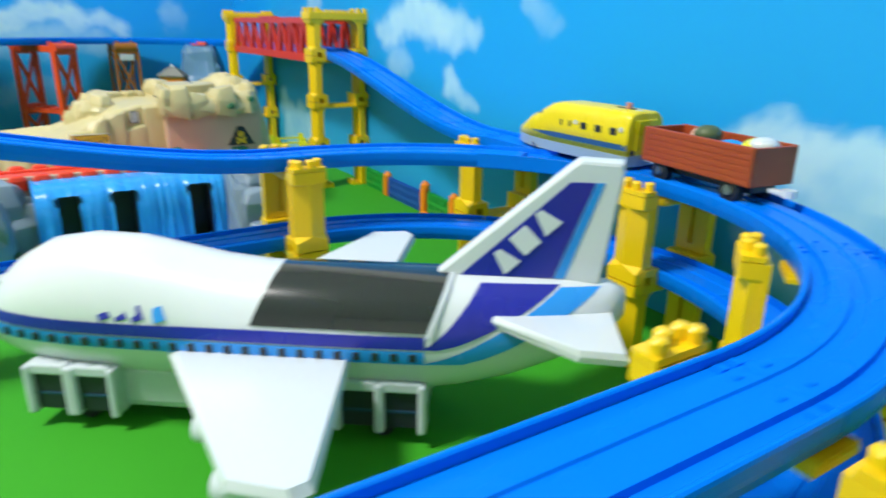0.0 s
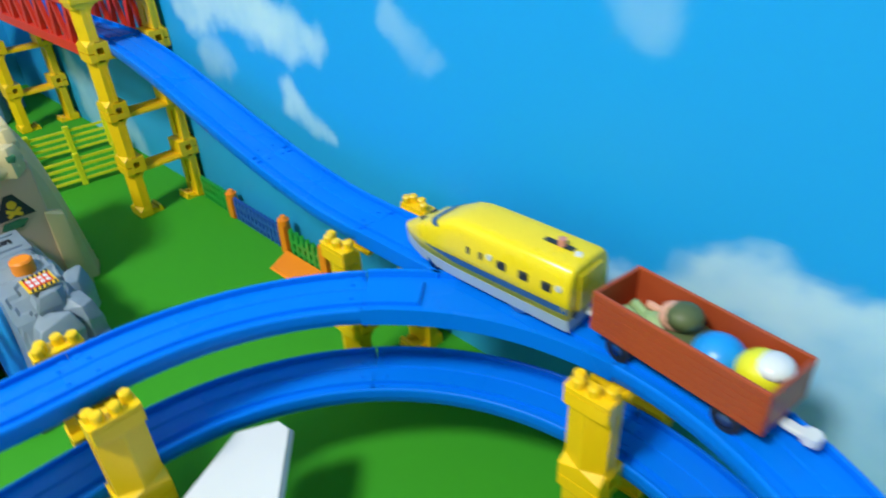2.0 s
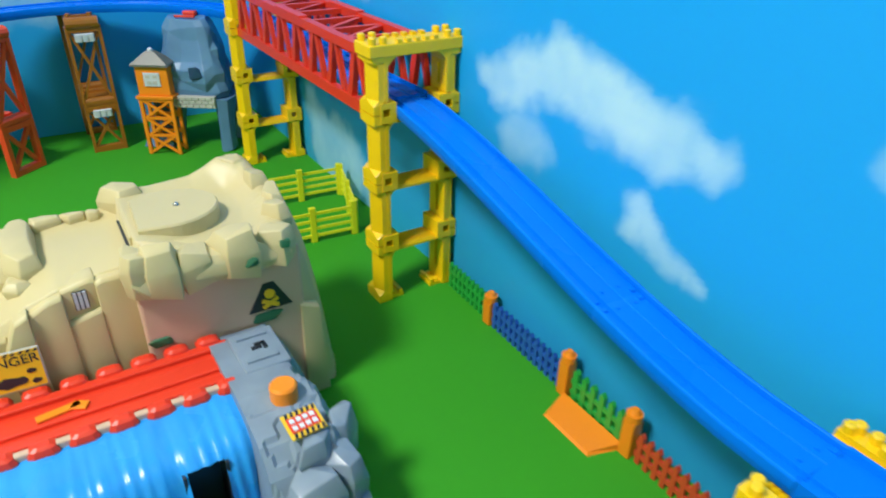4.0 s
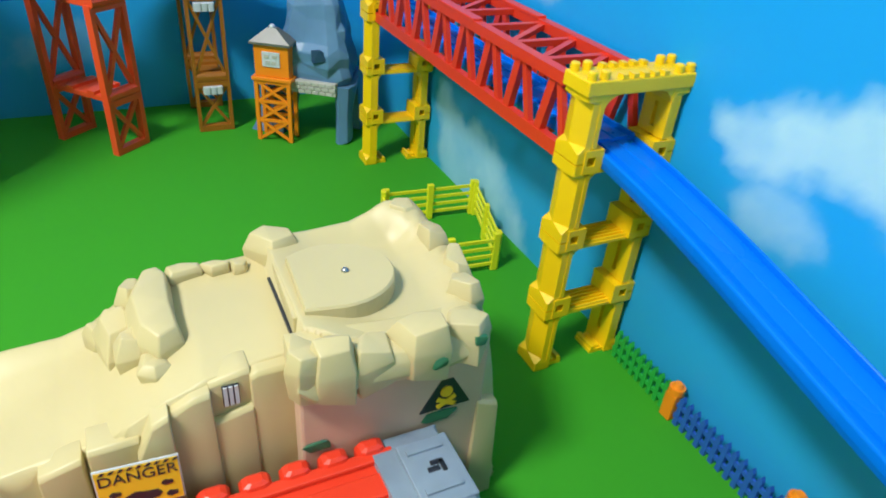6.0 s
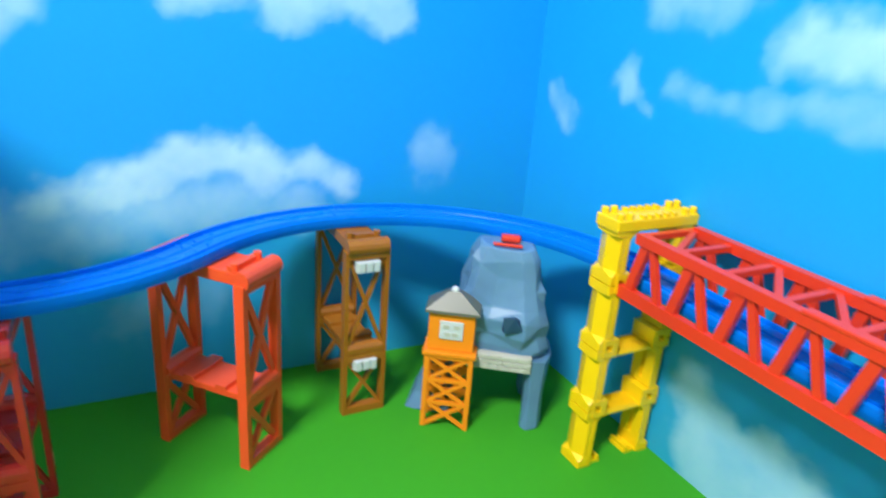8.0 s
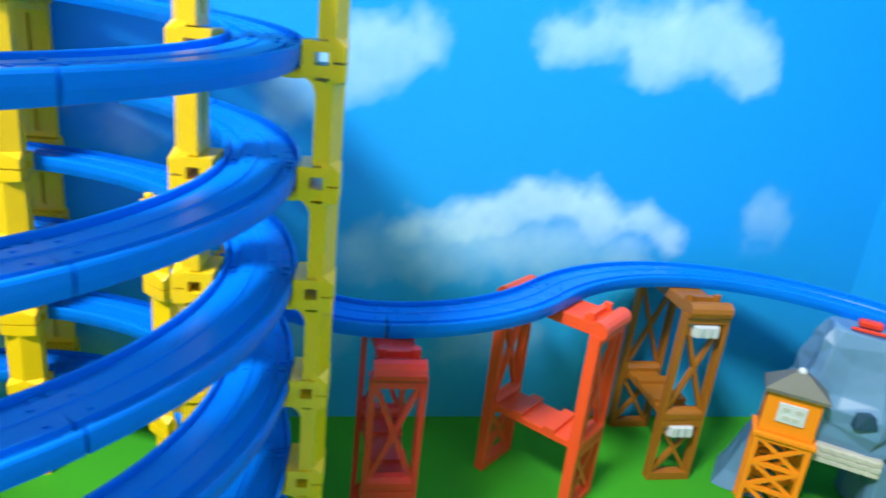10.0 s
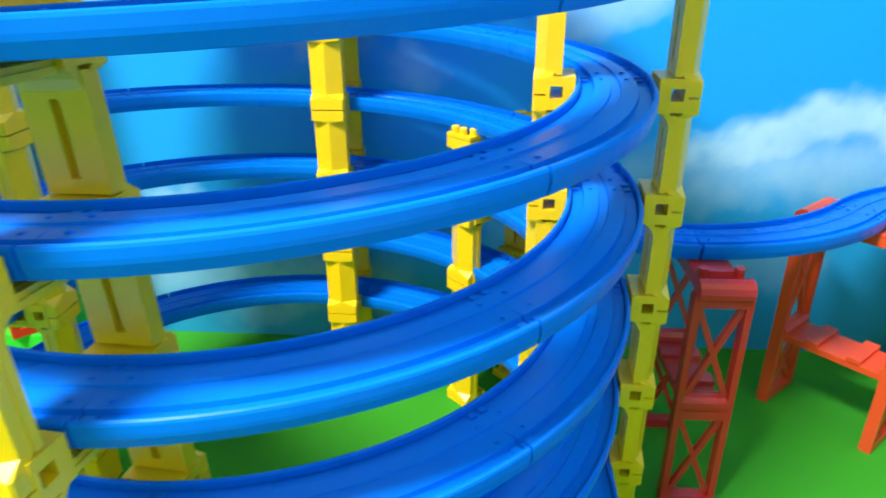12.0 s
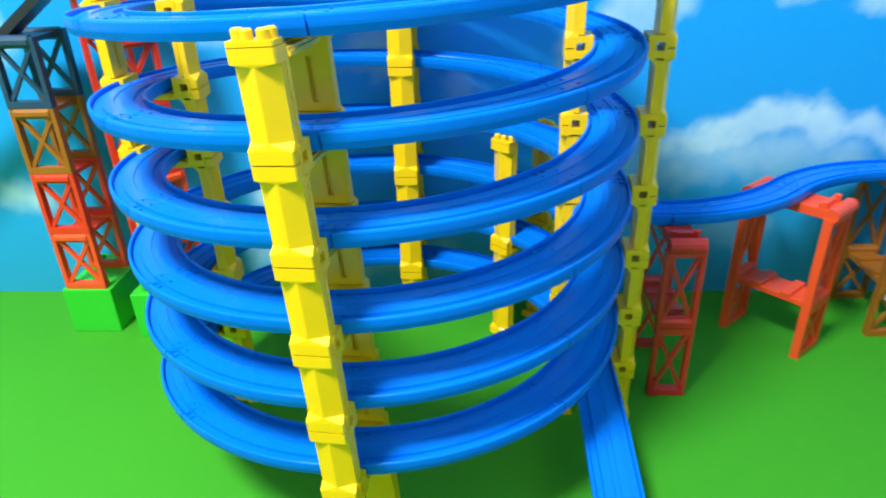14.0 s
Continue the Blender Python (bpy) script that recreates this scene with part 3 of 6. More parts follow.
def lintel_mesh():
    """The top of a portal: a beam over both legs with studs at its ends and ribs between."""
    bm = bmesh.new()
    span(bm, (-0.0476, -0.0150, -0.016), (0.0476, 0.0150, -0.005), 0.0012)
    for s in (-1, 1):
        # rounded inner corner
        out = [(0.0305, -0.0158), (0.0305, -0.0300)] + [(0.0165 + 0.014 * math.sin(radians(a)), -0.0300 + 0.014 * math.cos(radians(a))) for a in range(75, -1, -15)] + [(0.0165, -0.0158)]
        loft(bm, [[(s * x, y, z) for x, z in out] for y in (-0.0135, 0.0135)], smooth=False)
    for i in range(5):
        x = -0.018 + i * 0.009
        for y in (-0.0115, 0.0115):
            span(bm, (x - 0.0022, y - 0.003, -0.005), (x + 0.0022, y + 0.003, -0.002))
    return to_mesh("lintel", bm, YELLOW)


SIDES = (-1, 1)
CAP, FOOT, CONNECTOR = ({s: make(s) for s in SIDES} for make in (cap_mesh, foot_mesh, connector_mesh))
LEG = {(s, short, a, b): leg_mesh(s, 0.055 if short else 0.0655, a, b) for s in SIDES for short in (False, True) for a in (False, True) for b in (False, True)}
PLATE, STUD, LINTEL = plate_mesh(), stud_mesh(), lintel_mesh()
CAP_STUDS = ((0.0366, -0.0098), (0.0366, 0.0098), (0.0412, -0.0022), (0.0412, 0.0072))
LINTEL_STUDS = ((0.0325, -0.0102), (0.0325, 0.0102), (0.0428, -0.0102), (0.0428, 0.0102))


def pier(x, y, turn, blocks, base=0.0, portal=False, plates=None, label="", group="yellow piers", cap=True, lean=0.0):
    """Stacked pier blocks astride a track that runs across the local x axis."""
    t = thing("block_pier", Matrix.Translation((x, y, 0)) @ Matrix.Rotation(radians(lean), 4, "Y") @ Matrix.Rotation(radians(turn), 4, "Z"), label, "toy pier", group)
    if base:
        for s in SIDES:
            bm = bmesh.new()
            prism(bm, column_outline(s, True), 0, base - 0.0004)
            part("spacer", bm, YELLOW, t)
    for s in SIDES:
        part("foot_clip", FOOT[s], None, t)
    def joined(k):
        return 0 < k and (plates is None or k in plates) and not (portal and k == blocks)

    for i in range(blocks):
        for s in SIDES:
            part("block_leg", LEG[s, portal and i == blocks - 1, joined(i), joined(i + 1) and i + 1 < blocks], None, t, m=pose(0, 0, base + i * PITCH))
        if joined(i + 1):
            plate = part("cross_plate", PLATE, None, t, m=pose(0, 0, base + (i + 1) * PITCH))
            for s in SIDES if i + 1 < blocks else ():
                part("connector", CONNECTOR[s], None, plate)
    top = base + blocks * PITCH
    if portal:
        beam = part("lintel", LINTEL, None, t, m=pose(0, 0, top))
        for s in SIDES:
            for x, y in LINTEL_STUDS:
                part("stud", STUD, None, beam, m=pose(s * x, y, -0.005))
    elif cap:
        for s in SIDES:
            c = part("cap", CAP[s], None, t, m=pose(0, 0, top))
            for x, y in CAP_STUDS:
                part("stud", STUD, None, c, m=pose(s * x, y, 0.003))
    return t


LOOP_PIER = "stacked yellow plastic block pier carrying both track loops"
for a, turn in ((0, 0), (-45.8, -51), (90, 90), (-90, -90)):
    pier(C1[0] + R * math.cos(radians(a)), C1[1] + R * math.sin(radians(a)), turn, 2, label=LOOP_PIER, group="piers of the loops")
pier(-0.0575, -1.106, -2, 2, label="stacked yellow plastic block pier at the slope", group="piers of the loops")
PORTAL = "tall yellow plastic portal pier with studded lintel"
pier(-0.0455, -0.677, 0, 4, portal=True, label="tall yellow plastic portal pier beside a green fence", group="portal piers")
pier(-0.048, -0.254, 0, 4, portal=True, label=PORTAL + " near the room corner", group="portal piers")
SPIRAL = "very tall yellow plastic block pier of the spiral"
for x, y, a, n, base, lean in ((-0.6588, -0.247, -4, 8, 0.0, 0), (-0.865, -0.0345, 90, 7, 0.0165, 0), (C5[0] - R5 + 0.0075, -0.226, 180, 7, 0.033, 0), (-0.8710, -0.4366, 261.3, 6, 0.0455, -2.7)):
    pier(x, y, a, n, base, label=SPIRAL, group="piers of the spiral", lean=lean)
pier(-0.721, -0.071, 45, 4, label="shorter yellow plastic block pier inside the spiral", group="piers of the spiral", plates=(1, 2, 3))


# ---------------------------------------------------------------- red truss bridge
def truss_bridge():
    t = thing("truss_bridge", pose(-0.047, -0.466, 0.194), "red plastic truss bridge between two yellow portals", "toy bridge")
    half, w, h = 0.198, 0.033, 0.053
    def beam(name, *bars):
        bm = bmesh.new()
        for p, q, a, b in bars:
            bar(bm, p, q, a, b)
        return part(name, bm, RED, t)

    for s in (-1, 1):
        beam("bottom_chord", ((s * w, -half, 0), (s * w, half, 0), 0.0075, 0.0112))
        for y0, y1 in ((-half + 0.012, -0.02), (-0.02, half - 0.012)):
            beam("top_chord", ((s * w, y0, h), (s * w, y1, h), 0.009, 0.009))
        bm = bmesh.new()
        span(bm, (s * w - 0.005, -0.045, h + 0.003), (s * w + 0.005, 0.03, h + 0.0065), 0.0008)
        part("joint_plate", bm, RED, t)
        n = 8
        for i in range(n):
            a = -half + 2 * half * i / n
            b = -half + 2 * half * (i + 1) / n
            m = (a + b) / 2
            beam("brace", ((s * w, a + 0.004, 0.002), (s * w, m - 0.004, h - 0.002), 0.0048, 0.0062))
            beam("brace", ((s * w, m + 0.002, h - 0.002), (s * w, b - 0.010, 0.002), 0.0058, 0.0088))
    for y in (-half + 0.012, -0.145, -0.10, -0.05, 0.0, 0.05, 0.10, 0.145, half - 0.012):
        beam("top_beam", ((-w, y, h), (w, y, h), 0.0065, 0.005))
    for y0, y1 in ((-half + 0.012, -0.145), (-0.145, -0.10), (-0.10, -0.05), (0.0, 0.05), (0.05, 0.10), (0.145, half - 0.012)):
        beam("cross_brace", ((-w, y0, h), (w, y1, h), 0.0055, 0.0045))
    for y in (-0.15, -0.05, 0.05, 0.15):
        beam("floor_beam", ((-w, y, -0.002), (w, y, -0.002), 0.006, 0.003))


truss_bridge()


# ---------------------------------------------------------------- trestles
def trestle_frame(bm, y, z0, z1, w, p=0.0065):
    """A flat braced frame in the xz plane."""
    for s in (-1, 1):
        box(bm, (s * (w / 2 - p / 2), y, (z0 + z1) / 2), (p, 0.0098, z1 - z0))
    e = w / 2 - 0.0005
    bar(bm, (-e, y, z0 + 0.0044), (e, y, z0 + 0.0044), 0.0102, 0.008)
    bar(bm, (-e, y, z1 - 0.0044), (e, y, z1 - 0.0044), 0.0104, 0.008)
    bar(bm, (-w / 2 + p, y, z0 + 0.008), (w / 2 - p, y, z1 - 0.008), 0.005, p * 0.85)
    bar(bm, (w / 2 - p, y, z0 + 0.008), (-w / 2 + p, y, z1 - 0.008), 0.0046, p * 0.85)


def trestle(x, y, turn, mat, label, storeys=((0.0, 0.072), (0.072, 0.187)), sep=0.094, w=0.054, inset=None, group="tall trestles", top=True, p=0.0065):
    t = thing("trestle", pose(x, y, 0, 0, 0, turn), label, "toy trestle", group)
    for s in (-1, 1):
        for z0, z1 in storeys:
            bm = bmesh.new()
            trestle_frame(bm, s * sep / 2, z0, z1, w, p)
            f = part("frame", bm, mat, t)
            if inset and s < 0:
                bm = bmesh.new()
                box(bm, (0, s * sep / 2 - 0.003, z1 - 0.016 if z1 > 0.1 else z1 - 0.012), (0.026, 0.008, 0.012), None, 0.001)
                for i in (-1, 0, 1):
                    box(bm, (i * 0.008, s * sep / 2 - 0.008, z1 - 0.016 if z1 > 0.1 else z1 - 0.012), (0.006, 0.003, 0.010))
                part("grey_catch", bm, inset, f, "pale grey moulded catch")
    z = storeys[0][1]
    bm = bmesh.new()
    span(bm, (-w * 0.37, -sep / 2, z - 0.004), (w * 0.37, sep / 2, z + 0.003), 0.001)
    for s in (-1, 1):
        span(bm, (-w * 0.39, s * 0.018 - 0.006, z + 0.003), (w * 0.39, s * 0.018 + 0.006, z + 0.007))
        rod(bm, (-w / 2 + 0.004, s * (sep / 2 - 0.001), z + 0.005), (w / 2 - 0.004, s * (sep / 2 - 0.001), z + 0.005), 0.007, 10)
    part("cross_beam", bm, mat, t)
    if top:
        z = storeys[-1][1]
        bm = bmesh.new()
        span(bm, (-w * 0.37, -sep / 2, z - 0.004), (w * 0.37, sep / 2, z + 0.0078), 0.001)
        for s in (-1, 1):
            rod(bm, (-w / 2 + 0.002, s * (sep / 2 + 0.001), z + 0.004), (w / 2 - 0.002, s * (sep / 2 + 0.001), z + 0.004), 0.0085, 12)
            span(bm, (-w * 0.37, s * 0.034 - 0.003, z + 0.0078), (w * 0.37, s * 0.034 + 0.003, z + 0.013))
            for u in (-1, 1):
                rod(bm, (u * w * 0.3, s * 0.036, z + 0.007), (u * w * 0.3, s * 0.036, z + 0.0155), 0.0036, 10)
        part("saddle", bm, mat, t)
    return t


trestle(-0.403, -0.098, 42, ORANGE_RED, "orange-red plastic trestle with cross-braced frames")
trestle(-0.257, -0.051, 0, BROWN, "brown plastic trestle with grey catches", inset=PALE, p=0.0044, w=0.047)
trestle(-0.5645, -0.171, 0, CLEAR_RED, "translucent red plastic trestle beside the spiral", storeys=((0.0, 0.092), (0.092, 0.187)), w=0.041, p=0.0048)

# ---------------------------------------------------------------- fences
def picket_fence(p, q, mat, label, h=0.030, n=12, rails=(0.006, 0.017), pointed=True):
    """Thin plastic fence from p to q."""
    p, q = Vector((*p, 0)), Vector((*q, 0))
    d = q - p
    turn = math.degrees(math.atan2(d.y, d.x))
    t = thing("picket_fence", pose(p.x, p.y, 0, 0, 0, turn), label, "toy fence", "coloured fences")
    for z in rails:
        bm = bmesh.new()
        span(bm, (0, -0.0012, z), (d.length, 0.0012, z + 0.004))
        part("rail", bm, mat, t)
    bm = bmesh.new()
    w = d.length / n * 0.52
    out = [(-w / 2, 0), (w / 2, 0), (w / 2, h - 0.004), (0, h), (-w / 2, h - 0.004)]
    lo = [bm.verts.new((x, -0.0018, z)) for x, z in out]
    hi = [bm.verts.new((x, 0.0018, z)) for x, z in out]
    bm.faces.new(lo), bm.faces.new(hi[::-1])
    for i in range(5):
        bm.faces.new((lo[i], lo[(i + 1) % 5], hi[(i + 1) % 5], hi[i]))
    me = to_mesh("picket", bm, mat)
    for i in range(n):
        part("picket", me, None, t, m=pose(d.length * (i + 0.5) / n, 0, 0))
    return t


def fence_post(x, y, h=0.045):
    t = thing("fence_post", pose(x, y, 0), "orange plastic fence post with a rounded cap", "toy post", "orange fence posts")
    bm = bmesh.new()
    box(bm, (0, 0, (h - 0.010) / 2), (0.011, 0.011, h - 0.010), None, 0.0012)
    part("shaft", bm, ORANGE, t)
    bm = bmesh.new()
    rod(bm, (0, 0, h - 0.010), (0, 0, h - 0.004), 0.0065, 12)
    rod(bm, (0, 0, h - 0.004), (0, 0, h), 0.0050, 12, 0.003)
    part("cap", bm, ORANGE, t)


FX = -0.013
picket_fence((FX + 0.004, -0.695), (FX + 0.002, -0.768), GREEN_FENCE, "low green plastic picket fence beside the sky wall", n=9)
fence_post(FX + 0.001, -0.774, 0.036)
picket_fence((FX, -0.780), (FX - 0.002, -0.884), BLUE_FENCE, "low blue plastic picket fence beside the sky wall", n=13)
fence_post(FX - 0.003, -0.890)
picket_fence((FX - 0.003, -0.897), (FX - 0.006, -0.960), GREEN_FENCE, "green plastic gate between orange posts", n=6, h=0.034)
fence_post(FX - 0.007, -0.967)
picket_fence((FX - 0.007, -0.974), (FX - 0.012, -1.075), RED_FENCE, "low brownish-red plastic picket fence beside the sky wall", n=12)
ramp = bmesh.new()
vs = [ramp.verts.new(c) for c in ((0.004, 0.0, 0), (0.004, -0.068, 0), (-0.024, -0.060, 0), (-0.024, -0.008, 0), (0.004, 0.0, 0.006), (0.004, -0.068, 0.006), (-0.022, -0.058, 0.0022), (-0.022, -0.010, 0.0022))]
for q in ((0, 1, 2, 3), (4, 7, 6, 5), (0, 4, 5, 1), (1, 5, 6, 2), (2, 6, 7, 3), (3, 7, 4, 0)):
    ramp.faces.new([vs[i] for i in q])
solid("gate_ramp", ramp, ORANGE, "flat orange plastic ramp at the green gate", "toy ramp", m=pose(FX - 0.012, -0.894, 0))


def pen_panel(p, q, label):
    p, q = Vector((*p, 0)), Vector((*q, 0))
    d = q - p
    t = thing("pen_fence", pose(p.x, p.y, 0, 0, 0, math.degrees(math.atan2(d.y, d.x))), label, "toy fence", "pen panels")
    n = d.length
    for i in range(4):
        bm = bmesh.new()
        z = 0.007 + i * 0.0095
        span(bm, (0.002, -0.0012, z), (n - 0.002, 0.0012, z + 0.0034))
        part("rail", bm, LEMON, t)
    for x in (0.004, n / 2, n - 0.004):
        bm = bmesh.new()
        box(bm, (x, -0.001, 0.0225), (0.0075, 0.0055, 0.045), None, 0.0008)
        part("post", bm, LEMON, t)


PA, PB, PC_, PD = (-0.127, -0.416), (-0.012, -0.425), (-0.044, -0.541), (-0.152, -0.531)
PEN = "yellow-green plastic rail fence panel of a small pen"
for a, b in ((PA, PB), (PB, PC_), (PC_, PD), (PD, PA)):
    pen_panel(a, b, PEN)


# ---------------------------------------------------------------- sand-coloured mountain playset
def terrain(name, x0, x1, y0, y1, step, height, mat, parent, label="", smooth=False):
    nx, ny = int(round((x1 - x0) / step)) + 1, int(round((y1 - y0) / step)) + 1
    xs, ys = np.linspace(x0, x1, nx), np.linspace(y0, y1, ny)
    x, y = np.meshgrid(xs, ys, indexing="ij")
    z = height(x, y)
    co = np.stack([x.ravel(), y.ravel(), z.ravel()], 1)
    i = np.arange(nx * ny).reshape(nx, ny)
    q = np.stack([i[:-1, :-1], i[1:, :-1], i[1:, 1:], i[:-1, 1:]], -1).reshape(-1, 4)
    keep = z.ravel()[q].max(1) > 0.0015
    me = bpy.data.meshes.new(name)
    me.from_pydata(co.tolist(), [], q[keep].tolist())
    me.materials.append(mat)
    if smooth:
        for p in me.polygons:
            p.use_smooth = True
    ob = new(name, me)
    ob.parent = parent
    return tagged(ob, label)


def smoothstep(a, b, x):
    t = np.clip((x - a) / (b - a), 0, 1)
    return t * t * (3 - 2 * t)


mountain = thing("mountain_playset", Matrix.Translation((0.002, -0.78, 0)) @ Matrix.Diagonal((1, 0.955, 0.982, 1)) @ Matrix.Translation((0, 0.78, 0)), "sand-coloured moulded plastic mountain playset with rocky rim", "toy mountain")


def mountain_height(x, y):
    """Two moulded plates with a raised rim, a bowl round the dais and a saddle to the west."""
    rim_y = [-0.79, -0.775, -0.75, -0.72, -0.69, -0.655, -0.63]
    edge = np.interp(y, rim_y, [-0.222, -0.218, -0.209, -0.204, -0.205, -0.213, -0.217])
    crest = np.interp(y, rim_y, [0.156, 0.158, 0.162, 0.165, 0.170, 0.179, 0.178]) + 0.0022 * np.round(2.5 * fbm(x, y, 55, 2, 5)) / 2.5
    plate = 0.158 + 0.009 * smoothstep(-0.262, -0.308, x)
    back_rim = np.interp(x, [-0.32, -0.28, -0.25, -0.235, -0.218], [0.167, 0.166, 0.168, 0.174, 0.183])
    plate = plate + (back_rim - plate) * smoothstep(-0.682, -0.652, y)
    right = plate + (crest - plate) * smoothstep(edge - 0.024, edge, x)
    out = np.clip((x - edge) / (0.040 + 0.006 * fbm(x * 0, y, 40, 2, 8)), 0, 1)
    right = np.where(x > edge, crest * (1 - out ** 2.6), right)
    left = np.interp(x, [-0.64, -0.56, -0.50, -0.46, -0.432, -0.415, -0.40, -0.38, -0.36, -0.32], [0.070, 0.098, 0.112, 0.116, 0.116, 0.121, 0.132, 0.143, 0.149, 0.1515])
    fall = smoothstep(-0.70, -0.775, y)
    left = left - fall * np.interp(x, [-0.64, -0.50, -0.44, -0.40, -0.36, -0.31], [0.03, 0.020, 0.008, 0.006, 0.004, 0.002])
    left = left - 0.012 * np.exp(-((x + 0.468) / 0.030) ** 2 - ((y + 0.700) / 0.035) ** 2) + 0.003 * smoothstep(-0.675, -0.655, y)
    z = np.where(x > -0.3095, right, left)
    front_line = np.interp(x, [-0.64, -0.50, -0.45, -0.42, -0.40, -0.36, -0.312, -0.29, -0.22, -0.18], [-0.762, -0.755, -0.754, -0.756, -0.764, -0.763, -0.759, -0.774, -0.777, -0.772]) + 0.001 * fbm(x, y * 0, 60, 2, 3)
    front = smoothstep(front_line, front_line + 0.005, y)
    back = np.clip((-0.633 - y) / 0.022, 0, 1) ** 0.5
    return z * np.minimum(np.minimum(front, back), smoothstep(-0.64, -0.60, x))


def chunk(name, c, half, seed, parent, mat, turn=0.0, taper=0.72, bevel=0.0009, label=""):
    """A moulded boulder: an uneven block with soft edges, narrower at its top."""
    r = random.Random(seed)
    bm = bmesh.new()
    rings = []
    jog = [r.uniform(-0.25, 0.25) for _ in range(5)]
    for z, k in ((-1.0, 0.92), (0.25, 1.0), (1.0, taper)):
        ring = []
        for i in range(5):
            a = 2 * math.pi * (i + 0.3 + jog[i]) / 5
            px, py = math.cos(a), math.sin(a)
            q = max(abs(px), abs(py)) ** 0.7
            ring.append((px / q * k * half[0] * r.uniform(0.9, 1.15), py / q * k * half[1] * r.uniform(0.9, 1.15), (z + r.uniform(-0.22, 0.22)) * half[2]))
        rings.append(ring)
    loft(bm, rings, smooth=False)
    bmesh.ops.triangulate(bm, faces=[f for f in bm.faces if len(f.verts) > 4])
    bmesh.ops.bevel(bm, geom=list(bm.edges), offset=bevel, segments=2, affect="EDGES", profile=0.5)
    return part(name, bm, mat, parent, label, smooth=True, m=Matrix.Translation(c) @ Matrix.Rotation(radians(turn), 4, "Z"))


terrain("body", -0.645, -0.158, -0.800, -0.627, 0.002, mountain_height, SAND, mountain, smooth=True)
# the front wall below the plate's edge: upright panels with soft shoulders, one set back round the window
def rock_panel(outline, y):
    bm = bmesh.new()
    mx = sum(p[0] for p in outline) / len(outline)
    face = [(mx + (x - mx) * 0.975, y - (0.004 if z < 0.01 else 0.0), z - (0.0025 if z > 0.01 else 0)) for x, z in outline]
    loft(bm, [[(x, -0.742, z) for x, z in outline], [(x, y + 0.0022, z) for x, z in outline], face], smooth=False)
    bmesh.ops.recalc_face_normals(bm, faces=list(bm.faces))
    bmesh.ops.bevel(bm, geom=list(bm.edges), offset=0.0008, segments=2, affect="EDGES", profile=0.5)
    part("rock_panel", bm, SAND, mountain, smooth=True)


for y, outline in ((-0.7630, ((-0.3395, 0), (-0.3100, 0), (-0.3110, 0.1485), (-0.3340, 0.1480), (-0.3380, 0.1460))),
                   (-0.7645, ((-0.3595, 0), (-0.3370, 0), (-0.3375, 0.1265), (-0.3590, 0.1215))),
                   (-0.7600, ((-0.3590, 0.10), (-0.3370, 0.10), (-0.3370, 0.1490), (-0.3420, 0.1490), (-0.3590, 0.1450))),
                   (-0.7655, ((-0.3810, 0), (-0.3570, 0), (-0.3585, 0.1435), (-0.3675, 0.1420), (-0.3800, 0.1350))),
                   (-0.7690, ((-0.4005, 0), (-0.3785, 0), (-0.3795, 0.1385), (-0.3885, 0.1340), (-0.3975, 0.1130))),
                   (-0.7620, ((-0.4220, 0), (-0.3975, 0), (-0.3950, 0.1215), (-0.4200, 0.1205))),
                   (-0.7590, ((-0.4460, 0), (-0.4215, 0), (-0.4230, 0.1140), (-0.4440, 0.1080))),
                   (-0.7780, ((-0.2060, 0), (-0.1860, 0), (-0.1880, 0.0850), (-0.2040, 0.0920)))):
    rock_panel(outline, y)
# the overhanging mass that joins the boulders of the front rim
bm = bmesh.new()
under = [(-0.3185, 0.1430), (-0.3090, 0.1330), (-0.2850, 0.1360), (-0.2600, 0.1345), (-0.2350, 0.1340), (-0.2080, 0.1390)]
loft(bm, [[(x, -0.7565, z + 0.004) for x, z in under] + [(-0.2080, -0.7565, 0.1590), (-0.2600, -0.7565, 0.1600), (-0.3185, -0.7565, 0.1660)],
          [(x, -0.7830, z) for x, z in under] + [(-0.2080, -0.7800, 0.1535), (-0.2600, -0.7830, 0.1560), (-0.3185, -0.7780, 0.1600)],
          [(x, -0.7865, z + 0.006) for x, z in under] + [(-0.2100, -0.7830, 0.1490), (-0.2600, -0.7865, 0.1510), (-0.3170, -0.7825, 0.1540)]], smooth=False)
bmesh.ops.recalc_face_normals(bm, faces=list(bm.faces))
bmesh.ops.bevel(bm, geom=list(bm.edges), offset=0.0010, segments=2, affect="EDGES", profile=0.5)
part("overhang", bm, SAND, mountain, smooth=True)
bm = bmesh.new()
span(bm, (-0.316, -0.7765, 0.0), (-0.200, -0.757, 0.145), 0.002)
part("rear_wall", bm, SAND_LOW, mountain, "tan recessed wall under the rim")
bm = bmesh.new()
disc = [(-0.3035, -0.746), (-0.3010, -0.6905), (-0.2995, -0.6880)] + [(-0.2785 + 0.0370 * math.cos(radians(a)) * (1.0 if a < 60 else 0.9), -0.7160 + 0.0340 * math.sin(radians(a))) for a in range(105, -106, -10)]
lo = [(x, y, 0.146) for x, y in disc]
loft(bm, [lo, [(x, y, 0.1690) for x, y in disc], [(-0.28 + (x + 0.28) * 0.965, -0.716 + (y + 0.716) * 0.965, 0.1704) for x, y in disc]], smooth=False)
part("turntable_dais", bm, SAND, mountain)
bm = bmesh.new()
ball(bm, (-0.2715, -0.7165, 0.1702), 0.0026, n=12)
part("rivet", bm, STEEL, mountain, "small bright rivet")
bm = bmesh.new()
box(bm, (-0.3106, -0.715, 0.1515), (0.0018, 0.064, 0.0030))
